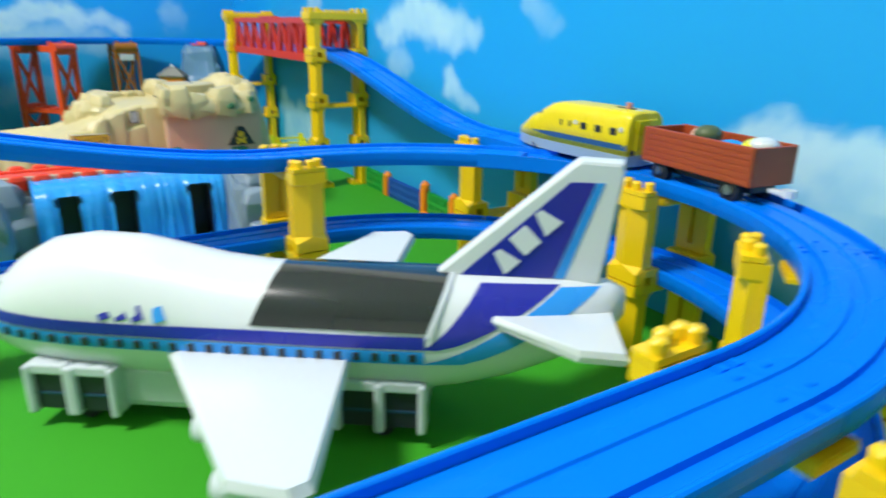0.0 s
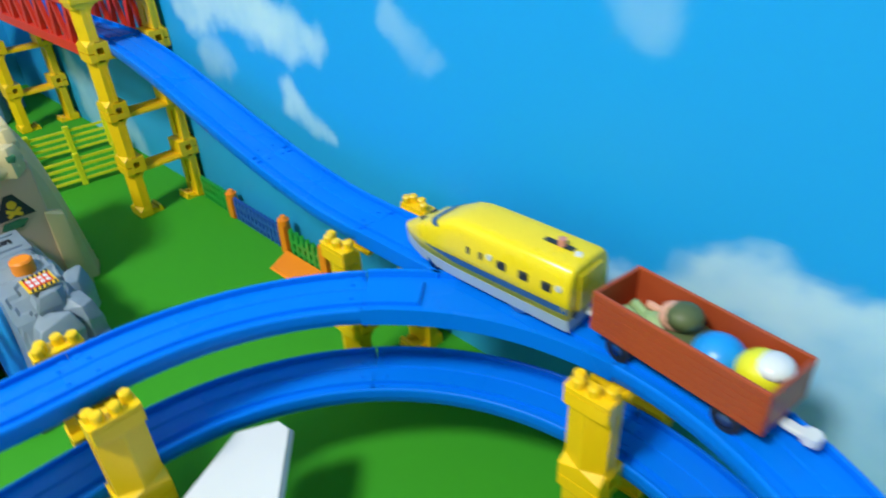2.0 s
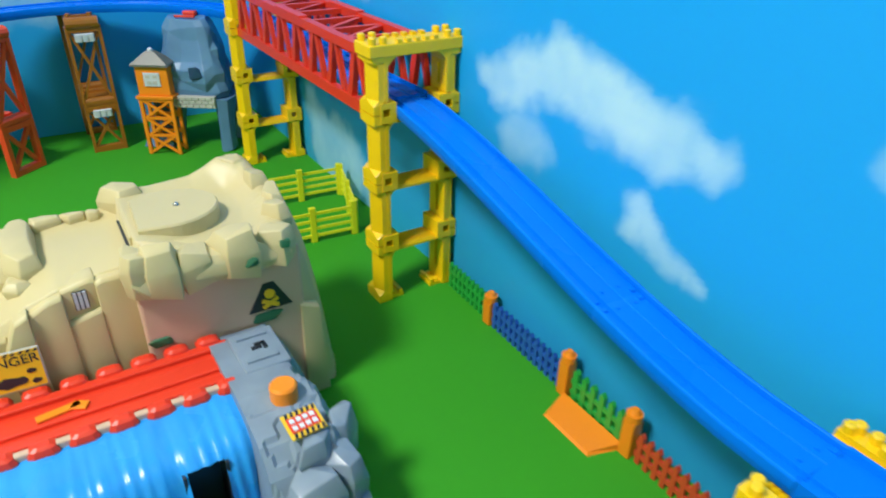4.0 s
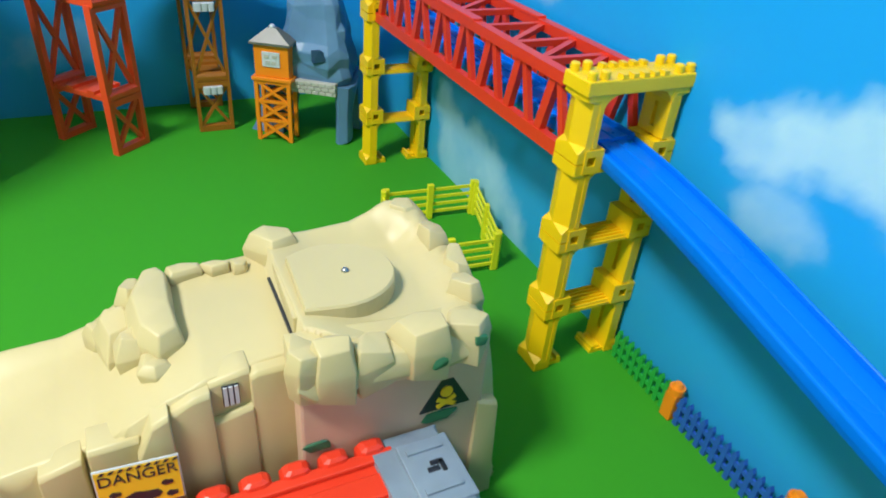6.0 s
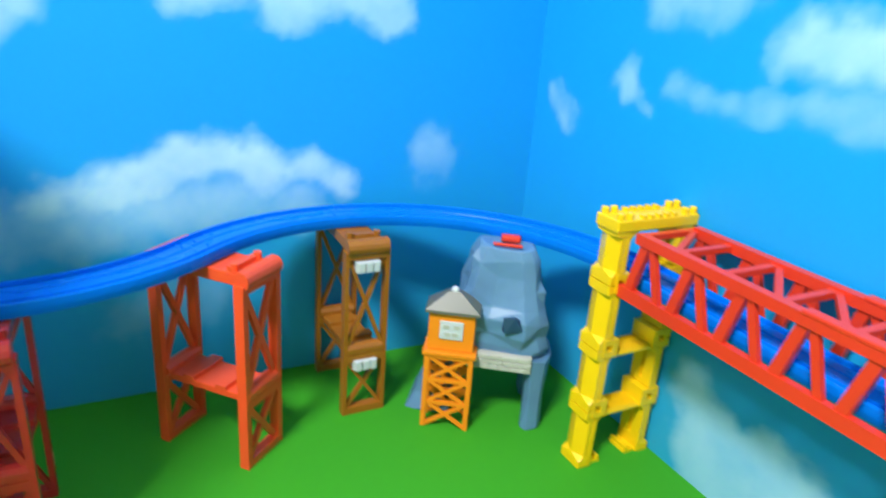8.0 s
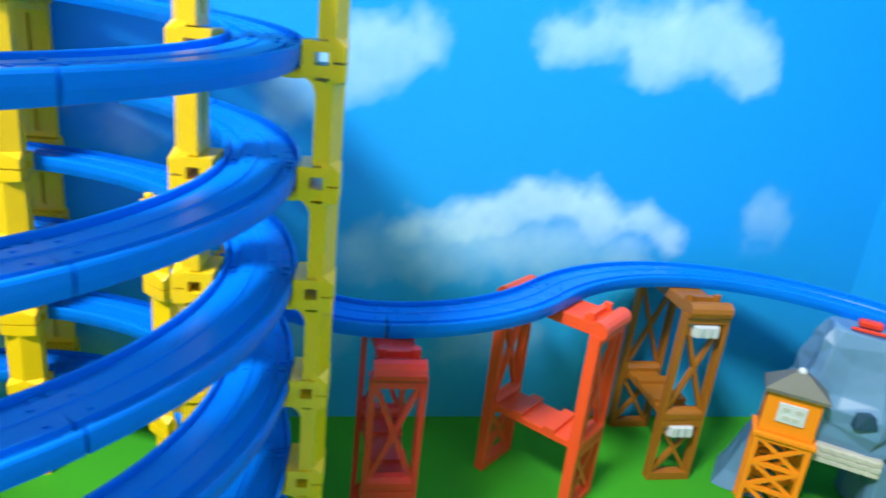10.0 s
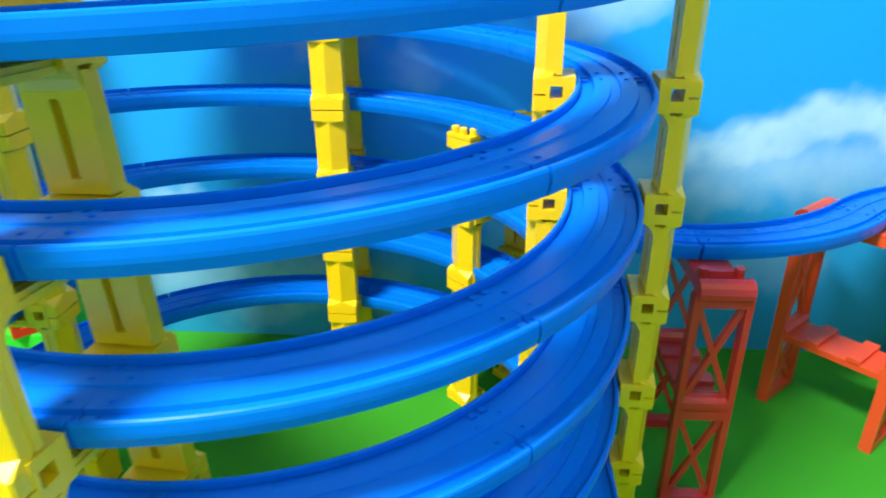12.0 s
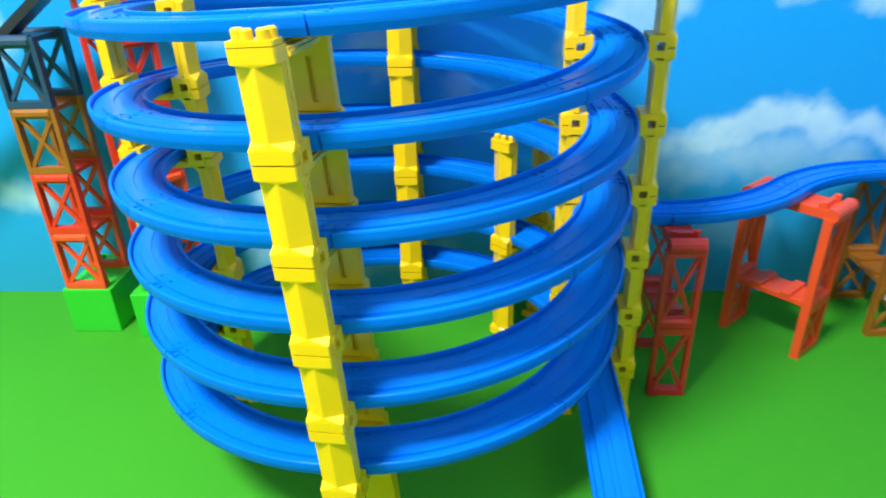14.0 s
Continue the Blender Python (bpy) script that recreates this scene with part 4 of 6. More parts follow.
part("groove", bm, BLACK_PLASTIC, mountain, "dark gap between the moulded halves")
bm = bmesh.new()
box(bm, (-0.3062, -0.7155, 0.1590), (0.0062, 0.060, 0.014), Matrix.Rotation(-0.03, 4, "Z"), 0.001)
part("ledge", bm, SAND, mountain)
# big loose-looking boulders of the rim
for i, (c, h, turn, taper) in enumerate((((-0.303, -0.661, 0.159), (0.0150, 0.0140, 0.014), 8, 0.7), ((-0.3125, -0.773, 0.152), (0.009, 0.013, 0.017), 12, 0.8), ((-0.2985, -0.777, 0.1515), (0.012, 0.012, 0.0185), -8, 0.72),
                                         ((-0.2745, -0.776, 0.1475), (0.0125, 0.011, 0.0145), 5, 0.8), ((-0.2475, -0.777, 0.1515), (0.0155, 0.013, 0.018), -6, 0.75), ((-0.2165, -0.773, 0.149), (0.0135, 0.0145, 0.0125), -35, 0.7),
                                         ((-0.2075, -0.748, 0.154), (0.010, 0.013, 0.015), 20, 0.7), ((-0.202, -0.722, 0.157), (0.009, 0.016, 0.014), 5, 0.7), ((-0.2045, -0.692, 0.163), (0.0085, 0.014, 0.013), 0, 0.7),
                                         ((-0.214, -0.660, 0.168), (0.011, 0.012, 0.0125), 15, 0.62), ((-0.358, -0.661, 0.152), (0.0105, 0.0065, 0.0065), 4, 0.8), ((-0.339, -0.663, 0.153), (0.0085, 0.006, 0.0055), -6, 0.8),
                                         ((-0.325, -0.667, 0.153), (0.0055, 0.005, 0.0055), 0, 0.8), ((-0.398, -0.690, 0.131), (0.012, 0.024, 0.017), 14, 0.5), ((-0.409, -0.676, 0.128), (0.009, 0.009, 0.010), 0, 0.6), ((-0.388, -0.668, 0.145), (0.009, 0.011, 0.012), 25, 0.6), ((-0.390, -0.708, 0.138), (0.010, 0.013, 0.012), -18, 0.55), ((-0.383, -0.730, 0.139), (0.008, 0.011, 0.007), 30, 0.6),
                                         ((-0.52, -0.788, 0.060), (0.030, 0.016, 0.03), 0, 0.7), ((-0.575, -0.775, 0.055), (0.030, 0.018, 0.03), 0, 0.7), ((-0.61, -0.74, 0.045), (0.03, 0.03, 0.035), 0, 0.7))):
    chunk("boulder", c, (h[0] * 1.13, h[1], h[2]), 71 + i, mountain, SAND, turn, taper)
# the tall wedge on the west plate
wedge = [(-0.3655, -0.664), (-0.372, -0.655), (-0.384, -0.657), (-0.397, -0.684), (-0.393, -0.715), (-0.380, -0.731), (-0.364, -0.724), (-0.3665, -0.70)]
bm = bmesh.new()
loft(bm, [[(x, y, 0.118) for x, y in wedge], [(-0.372 + (x + 0.372) * 0.88, -0.695 + (y + 0.695) * 0.97, 0.148) for x, y in wedge],
          [(-0.3735 + (x + 0.3735) * 0.62, -0.690 + (y + 0.690) * 0.86, 0.161 - 0.10 * max(0, -0.695 - y)) for x, y in wedge]], smooth=False)
bmesh.ops.triangulate(bm, faces=[f for f in bm.faces if len(f.verts) > 4])
bmesh.ops.bevel(bm, geom=list(bm.edges), offset=0.0014, segments=2, affect="EDGES", profile=0.5)
part("boulder", bm, SAND, mountain, smooth=True)
for k, (c, s) in enumerate((((-0.240, -0.7895, 0.146), (0.006, 0.002, 0.0045)), ((-0.214, -0.7875, 0.154), (0.0045, 0.002, 0.004)), ((-0.308, -0.7772, 0.0935), (0.010, 0.0012, 0.0042)), ((-0.230, -0.7770, 0.089), (0.015, 0.0012, 0.005)))):
    bm = bmesh.new()
    hull_rock(bm, c, s, 60 + k, 18)
    part("moss_patch", bm, MOSS, mountain, "dark green painted moss patch")
# small barred window on the front
bm = bmesh.new()
span(bm, (-0.3526, -0.7612, 0.1280), (-0.3438, -0.750, 0.1425), 0.0005)
win = part("barred_window", bm, BLACK_PLASTIC, mountain, "small dark window with pale bars")
for x in (-0.3511, -0.3482, -0.3453):
    bm = bmesh.new()
    span(bm, (x - 0.0010, -0.7622, 0.1290), (x + 0.0010, -0.7606, 0.1420))
    part("bar", bm, PALE, win)


def text_mesh(body, size, mat, name):
    cu = bpy.data.curves.new(name, "FONT")
    cu.body, cu.size, cu.align_x, cu.align_y, cu.extrude = body, size, "CENTER", "CENTER", 0.0003
    ob = bpy.data.objects.new(name, cu)
    me = bpy.data.meshes.new_from_object(ob)
    bpy.data.objects.remove(ob)
    me.materials.append(mat)
    return me


FACE_SOUTH = lambda x, y, z, tilt=0: pose(x, y, z, 90 - tilt)
bm = bmesh.new()
span(bm, (-0.026, -0.019, 0), (0.026, 0.019, 0.0015))
danger = part("danger_sign", bm, SIGN_YELLOW, mountain, "yellow and black danger sign", m=pose(-0.3985, -0.7775, 0.1055, 84, 0, -4) @ Matrix.Scale(0.735, 4))
bm = bmesh.new()
span(bm, (-0.027, -0.020, -0.0006), (0.027, 0.020, 0.0009))
part("border", bm, PALE, danger, "white sign border")
part("lettering", text_mesh("DANGER", 0.0125, BLACK_PLASTIC, "lettering"), None, danger, "black capital letters", m=pose(0, 0.010, 0.0017))
for x, y, a, b in ((0.0, -0.010, 0.013, 0.006), (-0.016, -0.003, 0.004, 0.0028), (0.017, -0.002, 0.004, 0.0028), (-0.019, -0.013, 0.004, 0.0035), (0.019, -0.013, 0.004, 0.003)):
    bm = bmesh.new()
    prism(bm, [(x + a * math.cos(i * math.pi / 5), y + b * math.sin(i * math.pi / 5) * (1 if i % 2 else 0.7)) for i in range(10)], 0.0015, 0.0021)
    part("blot", bm, BLACK_PLASTIC, danger)
for i in range(9):
    bm = bmesh.new()
    x = -0.0235 + i * 0.0057
    prism(bm, [(x, 0.0165), (x + 0.0026, 0.0165), (x + 0.0046, 0.0188), (x + 0.002, 0.0188)], 0.0015, 0.002)
    part("stripe", bm, BLACK_PLASTIC, danger)
bm = bmesh.new()
prism(bm, [(-0.017, -0.014), (0.017, -0.014), (0.0, 0.017)], 0, 0.0015)
warn = part("warning_sign", bm, BLACK_PLASTIC, mountain, "black warning triangle with yellow emblem", m=FACE_SOUTH(-0.227, -0.7755, 0.109, 3))
bm = bmesh.new()
rod(bm, (0, -0.0005, 0.0015), (0, -0.0005, 0.0021), 0.0042, 12)
box(bm, (0, -0.0085, 0.0018), (0.014, 0.0035, 0.0006), Matrix.Rotation(0.5, 4, "Z"))
box(bm, (0, -0.0085, 0.0019), (0.014, 0.0035, 0.0006), Matrix.Rotation(-0.5, 4, "Z"))
part("emblem", bm, SIGN_YELLOW, warn, "yellow emblem")


# ---------------------------------------------------------------- waterfall bridge playset
falls = thing("waterfall_playset", pose(0.008, -0.002, 0) @ Matrix.Diagonal((1, 1, 1.08, 1)), "blue moulded waterfall bridge with red track deck", "toy bridge")
WX0, WX1, WTOP = -0.472, -0.283, 0.077
WINDOWS = [(-0.452, -0.433), (-0.402, -0.380), (-0.326, -0.304)]


def waterfall_sheet():
    prof = [(-0.838, WTOP), (-0.852, WTOP), (-0.866, WTOP - 0.0005), (-0.878, WTOP - 0.003), (-0.886, WTOP - 0.009), (-0.8895, WTOP - 0.018)]
    prof += [(-0.891 - 0.004 * i / 8, WTOP - 0.018 - (WTOP - 0.022) * i / 8) for i in range(1, 9)]
    prof += [(-0.905, 0.0035), (-0.93, 0.003), (-0.945, 0.0025)]
    xs = np.linspace(WX0, WX1, 130)
    bm = bmesh.new()
    grid = []
    for x in xs:
        col = []
        for j, (y, z) in enumerate(prof):
            f = min(1.0, j / 4)
            u, v = np.array([x * 3.2]), np.array([(z - y) * 0.5])
            w = float(fbm(u, v, 34, 4, 31)[0]) * 0.0034 + 0.0005 * math.sin(x * 560 + 9 * float(fbm(u, v, 12, 2, 12)[0]))
            col.append(bm.verts.new((x, y - w * f, z + w * 0.35)))
        grid.append(col)
    for i in range(len(xs) - 1):
        m = (xs[i] + xs[i + 1]) / 2
        for j in range(len(prof) - 1):
            z = (prof[j][1] + prof[j + 1][1]) / 2
            if any(a < m < b for a, b in WINDOWS) and 0.012 < z < WTOP - 0.006:
                continue
            f = bm.faces.new((grid[i][j], grid[i][j + 1], grid[i + 1][j + 1], grid[i + 1][j]))
            f.smooth = True
    return bm


part("waterfall", waterfall_sheet(), WATER_BLUE, falls, "glossy rippled blue waterfall")
# black back and jambs give each window the shade of a deep hollow
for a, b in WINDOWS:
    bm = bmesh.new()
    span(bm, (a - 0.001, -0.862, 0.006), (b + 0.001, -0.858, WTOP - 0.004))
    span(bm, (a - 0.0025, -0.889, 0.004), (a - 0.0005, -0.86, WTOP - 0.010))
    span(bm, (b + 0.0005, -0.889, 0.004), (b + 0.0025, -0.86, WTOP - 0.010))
    part("opening_shade", bm, BLACK_PLASTIC, falls, "black panels that stand in for shade inside an upright opening in the falls")
bm = bmesh.new()
span(bm, (WX0 - 0.03, -0.838, 0.060), (WX1 + 0.003, -0.833, WTOP + 0.004), 0.001)
part("edge_strip", bm, SAND_LOW, falls, "tan edge strip")
bm = bmesh.new()
span(bm, (-0.60, -0.832, 0.055), (-0.272, -0.782, 0.076))
deck = part("red_deck", bm, RED, falls, "red plastic track deck")
for y, half, top in ((-0.8255, 0.004, 0.0795), (-0.7885, 0.004, 0.0795), (-0.807, 0.008, 0.0785)):
    bm = bmesh.new()
    span(bm, (-0.60, y - half, 0.0755), (-0.272, y + half, top), 0.0012)
    part("track_strip", bm, RED, deck)
for i in range(15):
    for y in (-0.836, -0.782):
        bm = bmesh.new()
        c = Vector((-0.592 + i * 0.022, y, 0.0765))
        loft(bm, [[(c.x + sx * k * 0.0086, c.y + sy * k * 0.0058, c.z + z) for sx, sy in ((-1, -0.7), (-0.6, -1), (0.6, -1), (1, -0.7), (1, 0.7), (0.6, 1), (-0.6, 1), (-1, 0.7))] for k, z in ((1, -0.008), (1, 0.0015), (0.8, 0.0048), (0.45, 0.0062))], smooth=False)
        part("kerb_stone", bm, RED, deck)
bm = bmesh.new()
box(bm, (-0.383, -0.807, 0.0795), (0.026, 0.006, 0.0016), Matrix.Rotation(0.15, 4, "Z"), 0.0005)
box(bm, (-0.371, -0.807, 0.0795), (0.010, 0.0075, 0.0016), Matrix.Rotation(-0.5, 4, "Z"), 0.0005)
part("arrow_mark", bm, ORANGE, deck, "orange arrow mark")


def crag_height(x, y):
    top = np.interp(y, [-0.95, -0.935, -0.915, -0.90, -0.86, -0.79, -0.77], [0.0, 0.022, 0.06, 0.075, 0.084, 0.080, 0.075])
    right = np.clip((-0.219 - x - 0.006 * fbm(x, y, 60, 2, 4)) / 0.022, 0, 1) ** 0.5
    left = smoothstep(-0.289, -0.285, x)
    back = smoothstep(-0.772, -0.777, y)
    cell = 0.006 * np.round(2.2 * fbm(x, y, 62, 2, 77)) / 2.2
    return np.maximum(0, (top + cell * smoothstep(-0.86, -0.90, y) + cell * smoothstep(-0.25, -0.235, x)) * right * left * back)


terrain("grey_crag", -0.290, -0.215, -0.952, -0.770, 0.0025, crag_height, GREY_ROCK, falls, "moulded grey rock end")
for i, (c, s) in enumerate((((-0.262, -0.922, 0.045), (0.02, 0.014, 0.02)), ((-0.240, -0.916, 0.045), (0.016, 0.015, 0.022)), ((-0.252, -0.905, 0.066), (0.02, 0.012, 0.012)),
                            ((-0.236, -0.935, 0.018), (0.018, 0.014, 0.018)), ((-0.268, -0.938, 0.016), (0.018, 0.014, 0.016)), ((-0.231, -0.895, 0.055), (0.010, 0.015, 0.022)),
                            ((-0.318, -0.948, 0.010), (0.020, 0.012, 0.012)), ((-0.352, -0.957, 0.006), (0.012, 0.008, 0.007)), ((-0.296, -0.955, 0.008), (0.014, 0.01, 0.01)))):
    chunk("grey_boulder", c, [v * 0.92 for v in s], 500 + i, falls, GREY_ROCK, 25 * i, 0.7)
for i in range(9):
    r2 = random.Random(i)
    chunk("grey_boulder", (-0.50 + r2.uniform(-0.03, 0.022), -0.885 + r2.uniform(-0.04, 0.035), 0.035 + r2.uniform(-0.02, 0.035)), (0.022, 0.02, 0.022), 600 + i, falls, GREY_ROCK, 30 * i, 0.7)
bm = bmesh.new()
hull_rock(bm, (-0.247, -0.9445, 0.034), (0.008, 0.004, 0.005), 9, 16)
part("moss_patch", bm, MOSS, falls, "dark green painted moss patch")
bm = bmesh.new()
span(bm, (-0.272, -0.836, 0.076), (-0.240, -0.790, 0.0835), 0.001)
span(bm, (-0.268, -0.828, 0.0835), (-0.246, -0.824, 0.085))
span(bm, (-0.268, -0.800, 0.0835), (-0.246, -0.796, 0.085))
part("grey_ramp", bm, GREY_ROCK, falls, "grey connector plate")
bm = bmesh.new()
for a in ((-0.2575, -0.807), (-0.2545, -0.803)):
    box(bm, (a[0], a[1] - 0.006, 0.0838), (0.007, 0.0028, 0.0015))
box(bm, (-0.2515, -0.812, 0.0838), (0.0025, 0.008, 0.0015))
part("slot_mark", bm, BLACK_PLASTIC, falls, "black slot mark")
bm = bmesh.new()
rod(bm, (-0.2575, -0.8686, 0.080), (-0.2575, -0.8686, 0.0905), 0.0090, 24)
rod(bm, (-0.2575, -0.8686, 0.0905), (-0.2575, -0.8686, 0.0920), 0.0090, 24, 0.0076)
part("push_button", bm, ORANGE, falls, "round orange push button")
bm = bmesh.new()
span(bm, (-0.0115, -0.0095, 0), (0.0115, 0.0095, 0.001))
stick = part("hazard_sticker", bm, SIGN_YELLOW, falls, "yellow and black striped sticker", m=pose(-0.2555, -0.8965, 0.0815, 12, 0, 4))
for i in range(6):
    for y in (-0.0078, 0.0078):
        bm = bmesh.new()
        x = -0.0095 + i * 0.0036
        prism(bm, [(x, y - 0.0017), (x + 0.0018, y - 0.0017), (x + 0.0026, y + 0.0017), (x + 0.0008, y + 0.0017)], 0.001, 0.0014)
        part("stripe", bm, BLACK_PLASTIC, stick)
bm = bmesh.new()
span(bm, (-0.0095, -0.0055, 0.001), (0.0095, 0.0055, 0.0015))
red_panel = part("red_panel", bm, RED, stick)
for i in range(4):
    for y in (-0.0026, 0.0026):
        bm = bmesh.new()
        box(bm, (-0.0066 + i * 0.0044, y, 0.0017), (0.003, 0.0032, 0.0006))
        part("white_bar", bm, WHITE, red_panel)


# ---------------------------------------------------------------- slate rock with tunnel, and watch tower
rock = thing("tunnel_rock", pose(-0.135, -0.160, 0, 0, 0, -35), "glossy slate-blue moulded rock arch with stone lintel", "toy rock")


def rock_rings(levels, seed, n=16):
    r2 = random.Random(seed)
    jag = [r2.uniform(0.86, 1.12) for _ in range(n)]
    rings = []
    for z, x0, x1, y0, y1 in levels:
        ring = []
        for i in range(n):
            a = 2 * math.pi * i / n
            c, s = math.cos(a), math.sin(a)
            c, s = math.copysign(abs(c) ** 0.65, c), math.copysign(abs(s) ** 0.65, s)
            k = jag[i] * r2.uniform(0.93, 1.07)
            ring.append(((x0 + x1) / 2 + (x1 - x0) / 2 * c * k, (y0 + y1) / 2 + (y1 - y0) / 2 * s * k, z + r2.uniform(-0.004, 0.004)))
        rings.append(ring)
    return rings


def rock_part(name, levels, seed, n, label="", soft=0.0009):
    """A moulded crag of broad facets with softened edges."""
    bm = bmesh.new()
    loft(bm, rock_rings(levels, seed, n), smooth=False)
    bmesh.ops.triangulate(bm, faces=list(bm.faces))
    bmesh.ops.bevel(bm, geom=list(bm.edges), offset=soft, segments=1, affect="EDGES", profile=0.5)
    return part(name, bm, SLATE_ROCK, rock, label)


shape = [(0.078, -0.054, 0.058, -0.010, 0.074), (0.100, -0.058, 0.060, -0.016, 0.072), (0.124, -0.050, 0.056, -0.014, 0.068), (0.146, -0.042, 0.049, -0.006, 0.064),
         (0.170, -0.037, 0.044, 0.000, 0.058), (0.1965, -0.030, 0.032, 0.008, 0.048)]
levels = [[float(np.interp(z, [q[0] for q in shape], [q[k] for q in shape])) for k in range(5)] for z in np.linspace(0.078, 0.1965, 9)]
rock_part("crag", levels, 31, 15)
rock_part("leg", [(0.0, 0.036, 0.058, -0.012, 0.014), (0.04, 0.036, 0.057, -0.010, 0.018), (0.085, 0.032, 0.060, -0.012, 0.04)], 5, 7)
rock_part("leg", [(0.0, -0.096, -0.040, -0.006, 0.06), (0.016, -0.088, -0.040, -0.002, 0.06), (0.05, -0.076, -0.034, 0.002, 0.06), (0.085, -0.062, -0.030, 0.0, 0.06)], 6, 8)
rock_part("leg", [(0.0, 0.030, 0.058, 0.05, 0.085), (0.05, 0.028, 0.056, 0.048, 0.08), (0.09, 0.024, 0.056, 0.04, 0.07)], 8, 7)
# no hollow is cut: a dark lump paints the shade of the cave
bm = bmesh.new()
hull_rock(bm, (0.016, -0.0145, 0.1215), (0.0135, 0.005, 0.0105), 21, 20)
part("cave_shade", bm, DARK_BLUE, rock, "dark blue lump that stands in for the shaded cave mouth")
bm = bmesh.new()
span(bm, (-0.03, -0.016, 0.070), (0.040, 0.0, 0.088), 0.001)
lint = part("stone_lintel", bm, LIGHT_STONE, rock, "pale stone-block lintel")
for r_ in range(3):
    for i in range(7):
        bm = bmesh.new()
        x = -0.0275 + i * 0.0098 + (0.004 if r_ % 2 else 0)
        box(bm, (x, -0.0165, 0.0733 + r_ * 0.0056), (0.0086, 0.002, 0.0046), None, 0.0005)
        part("stone", bm, LIGHT_STONE, lint)
bm = bmesh.new()
box(bm, (0.002, 0.014, 0.1975), (0.030, 0.004, 0.003), None, 0.001)
box(bm, (0.004, 0.030, 0.1995), (0.020, 0.010, 0.007), None, 0.002)
part("red_catch", bm, RED, rock, "red track catch on the summit")


def watch_tower():
    t = thing("watch_tower", pose(-0.1805, -0.148, 0, 0, 0, -33), "orange plastic watch tower with grey pyramid roof", "toy tower")
    w, d = 0.049, 0.025
    for i in range(4):
        for s in (-1, 1):
            if i < 3:
                z0, z1 = 0.003 + i * 0.027, 0.003 + (i + 1) * 0.027
                bm = bmesh.new()
                bar(bm, (-w / 2 + 0.004, s * d / 2, z0), (w / 2 - 0.004, s * d / 2, z1), 0.003, 0.0038)
                bar(bm, (w / 2 - 0.004, s * d / 2, z0), (-w / 2 + 0.004, s * d / 2, z1), 0.0026, 0.0038)
                bar(bm, (-w / 2, s * d / 2, z1), (w / 2, s * d / 2, z1), 0.0036, 0.004)
                part("brace", bm, ORANGE, t)
    for sx in (-1, 1):
        for sy in (-1, 1):
            bm = bmesh.new()
            box(bm, (sx * (w / 2 - 0.002), sy * (d / 2 - 0.0005), 0.045), (0.0055, 0.0055, 0.09), None, 0.0006)
            part("corner_post", bm, ORANGE, t)
    bm = bmesh.new()
    span(bm, (-w / 2 - 0.003, -d / 2 - 0.004, 0.086), (w / 2 + 0.003, d / 2 + 0.003, 0.091), 0.0008)
    part("balcony", bm, ORANGE, t)
    bm = bmesh.new()
    span(bm, (-w / 2 + 0.001, -d / 2 + 0.001, 0.091), (w / 2 - 0.001, d / 2 - 0.001, 0.135), 0.001)
    cab = part("cabin", bm, ORANGE, t)
    bm = bmesh.new()
    box(bm, (0, -d / 2 + 0.0002, 0.115), (0.024, 0.002, 0.020), None, 0.0007)
    w_ = part("window", bm, PALE, cab, "pale moulded window")
    for x, z in ((-0.0055, 0.1195), (0.0055, 0.1195), (-0.004, 0.111), (0.004, 0.111)):
        bm = bmesh.new()
        box(bm, (x, -d / 2 - 0.0012, z), (0.006, 0.001, 0.004))
        part("pane", bm, LIGHT_STONE, w_)
    bm = bmesh.new()
    a = w / 2 + 0.0028
    b = d / 2 + 0.0035
    loft(bm, [[(-a, -b, 0.134), (a, -b, 0.134), (a, b, 0.134), (-a, b, 0.134)], [(-a, -b, 0.137), (a, -b, 0.137), (a, b, 0.137), (-a, b, 0.137)],
              [(-0.006, -0.004, 0.154), (0.006, -0.004, 0.154), (0.006, 0.004, 0.154), (-0.006, 0.004, 0.154)]], smooth=False)
    part("roof", bm, ROOF_GREY, t, "grey pyramid roof")
    bm = bmesh.new()
    ball(bm, (0, 0, 0.1545), 0.0042, n=12)
    part("finial", bm, PALE, t)


watch_tower()


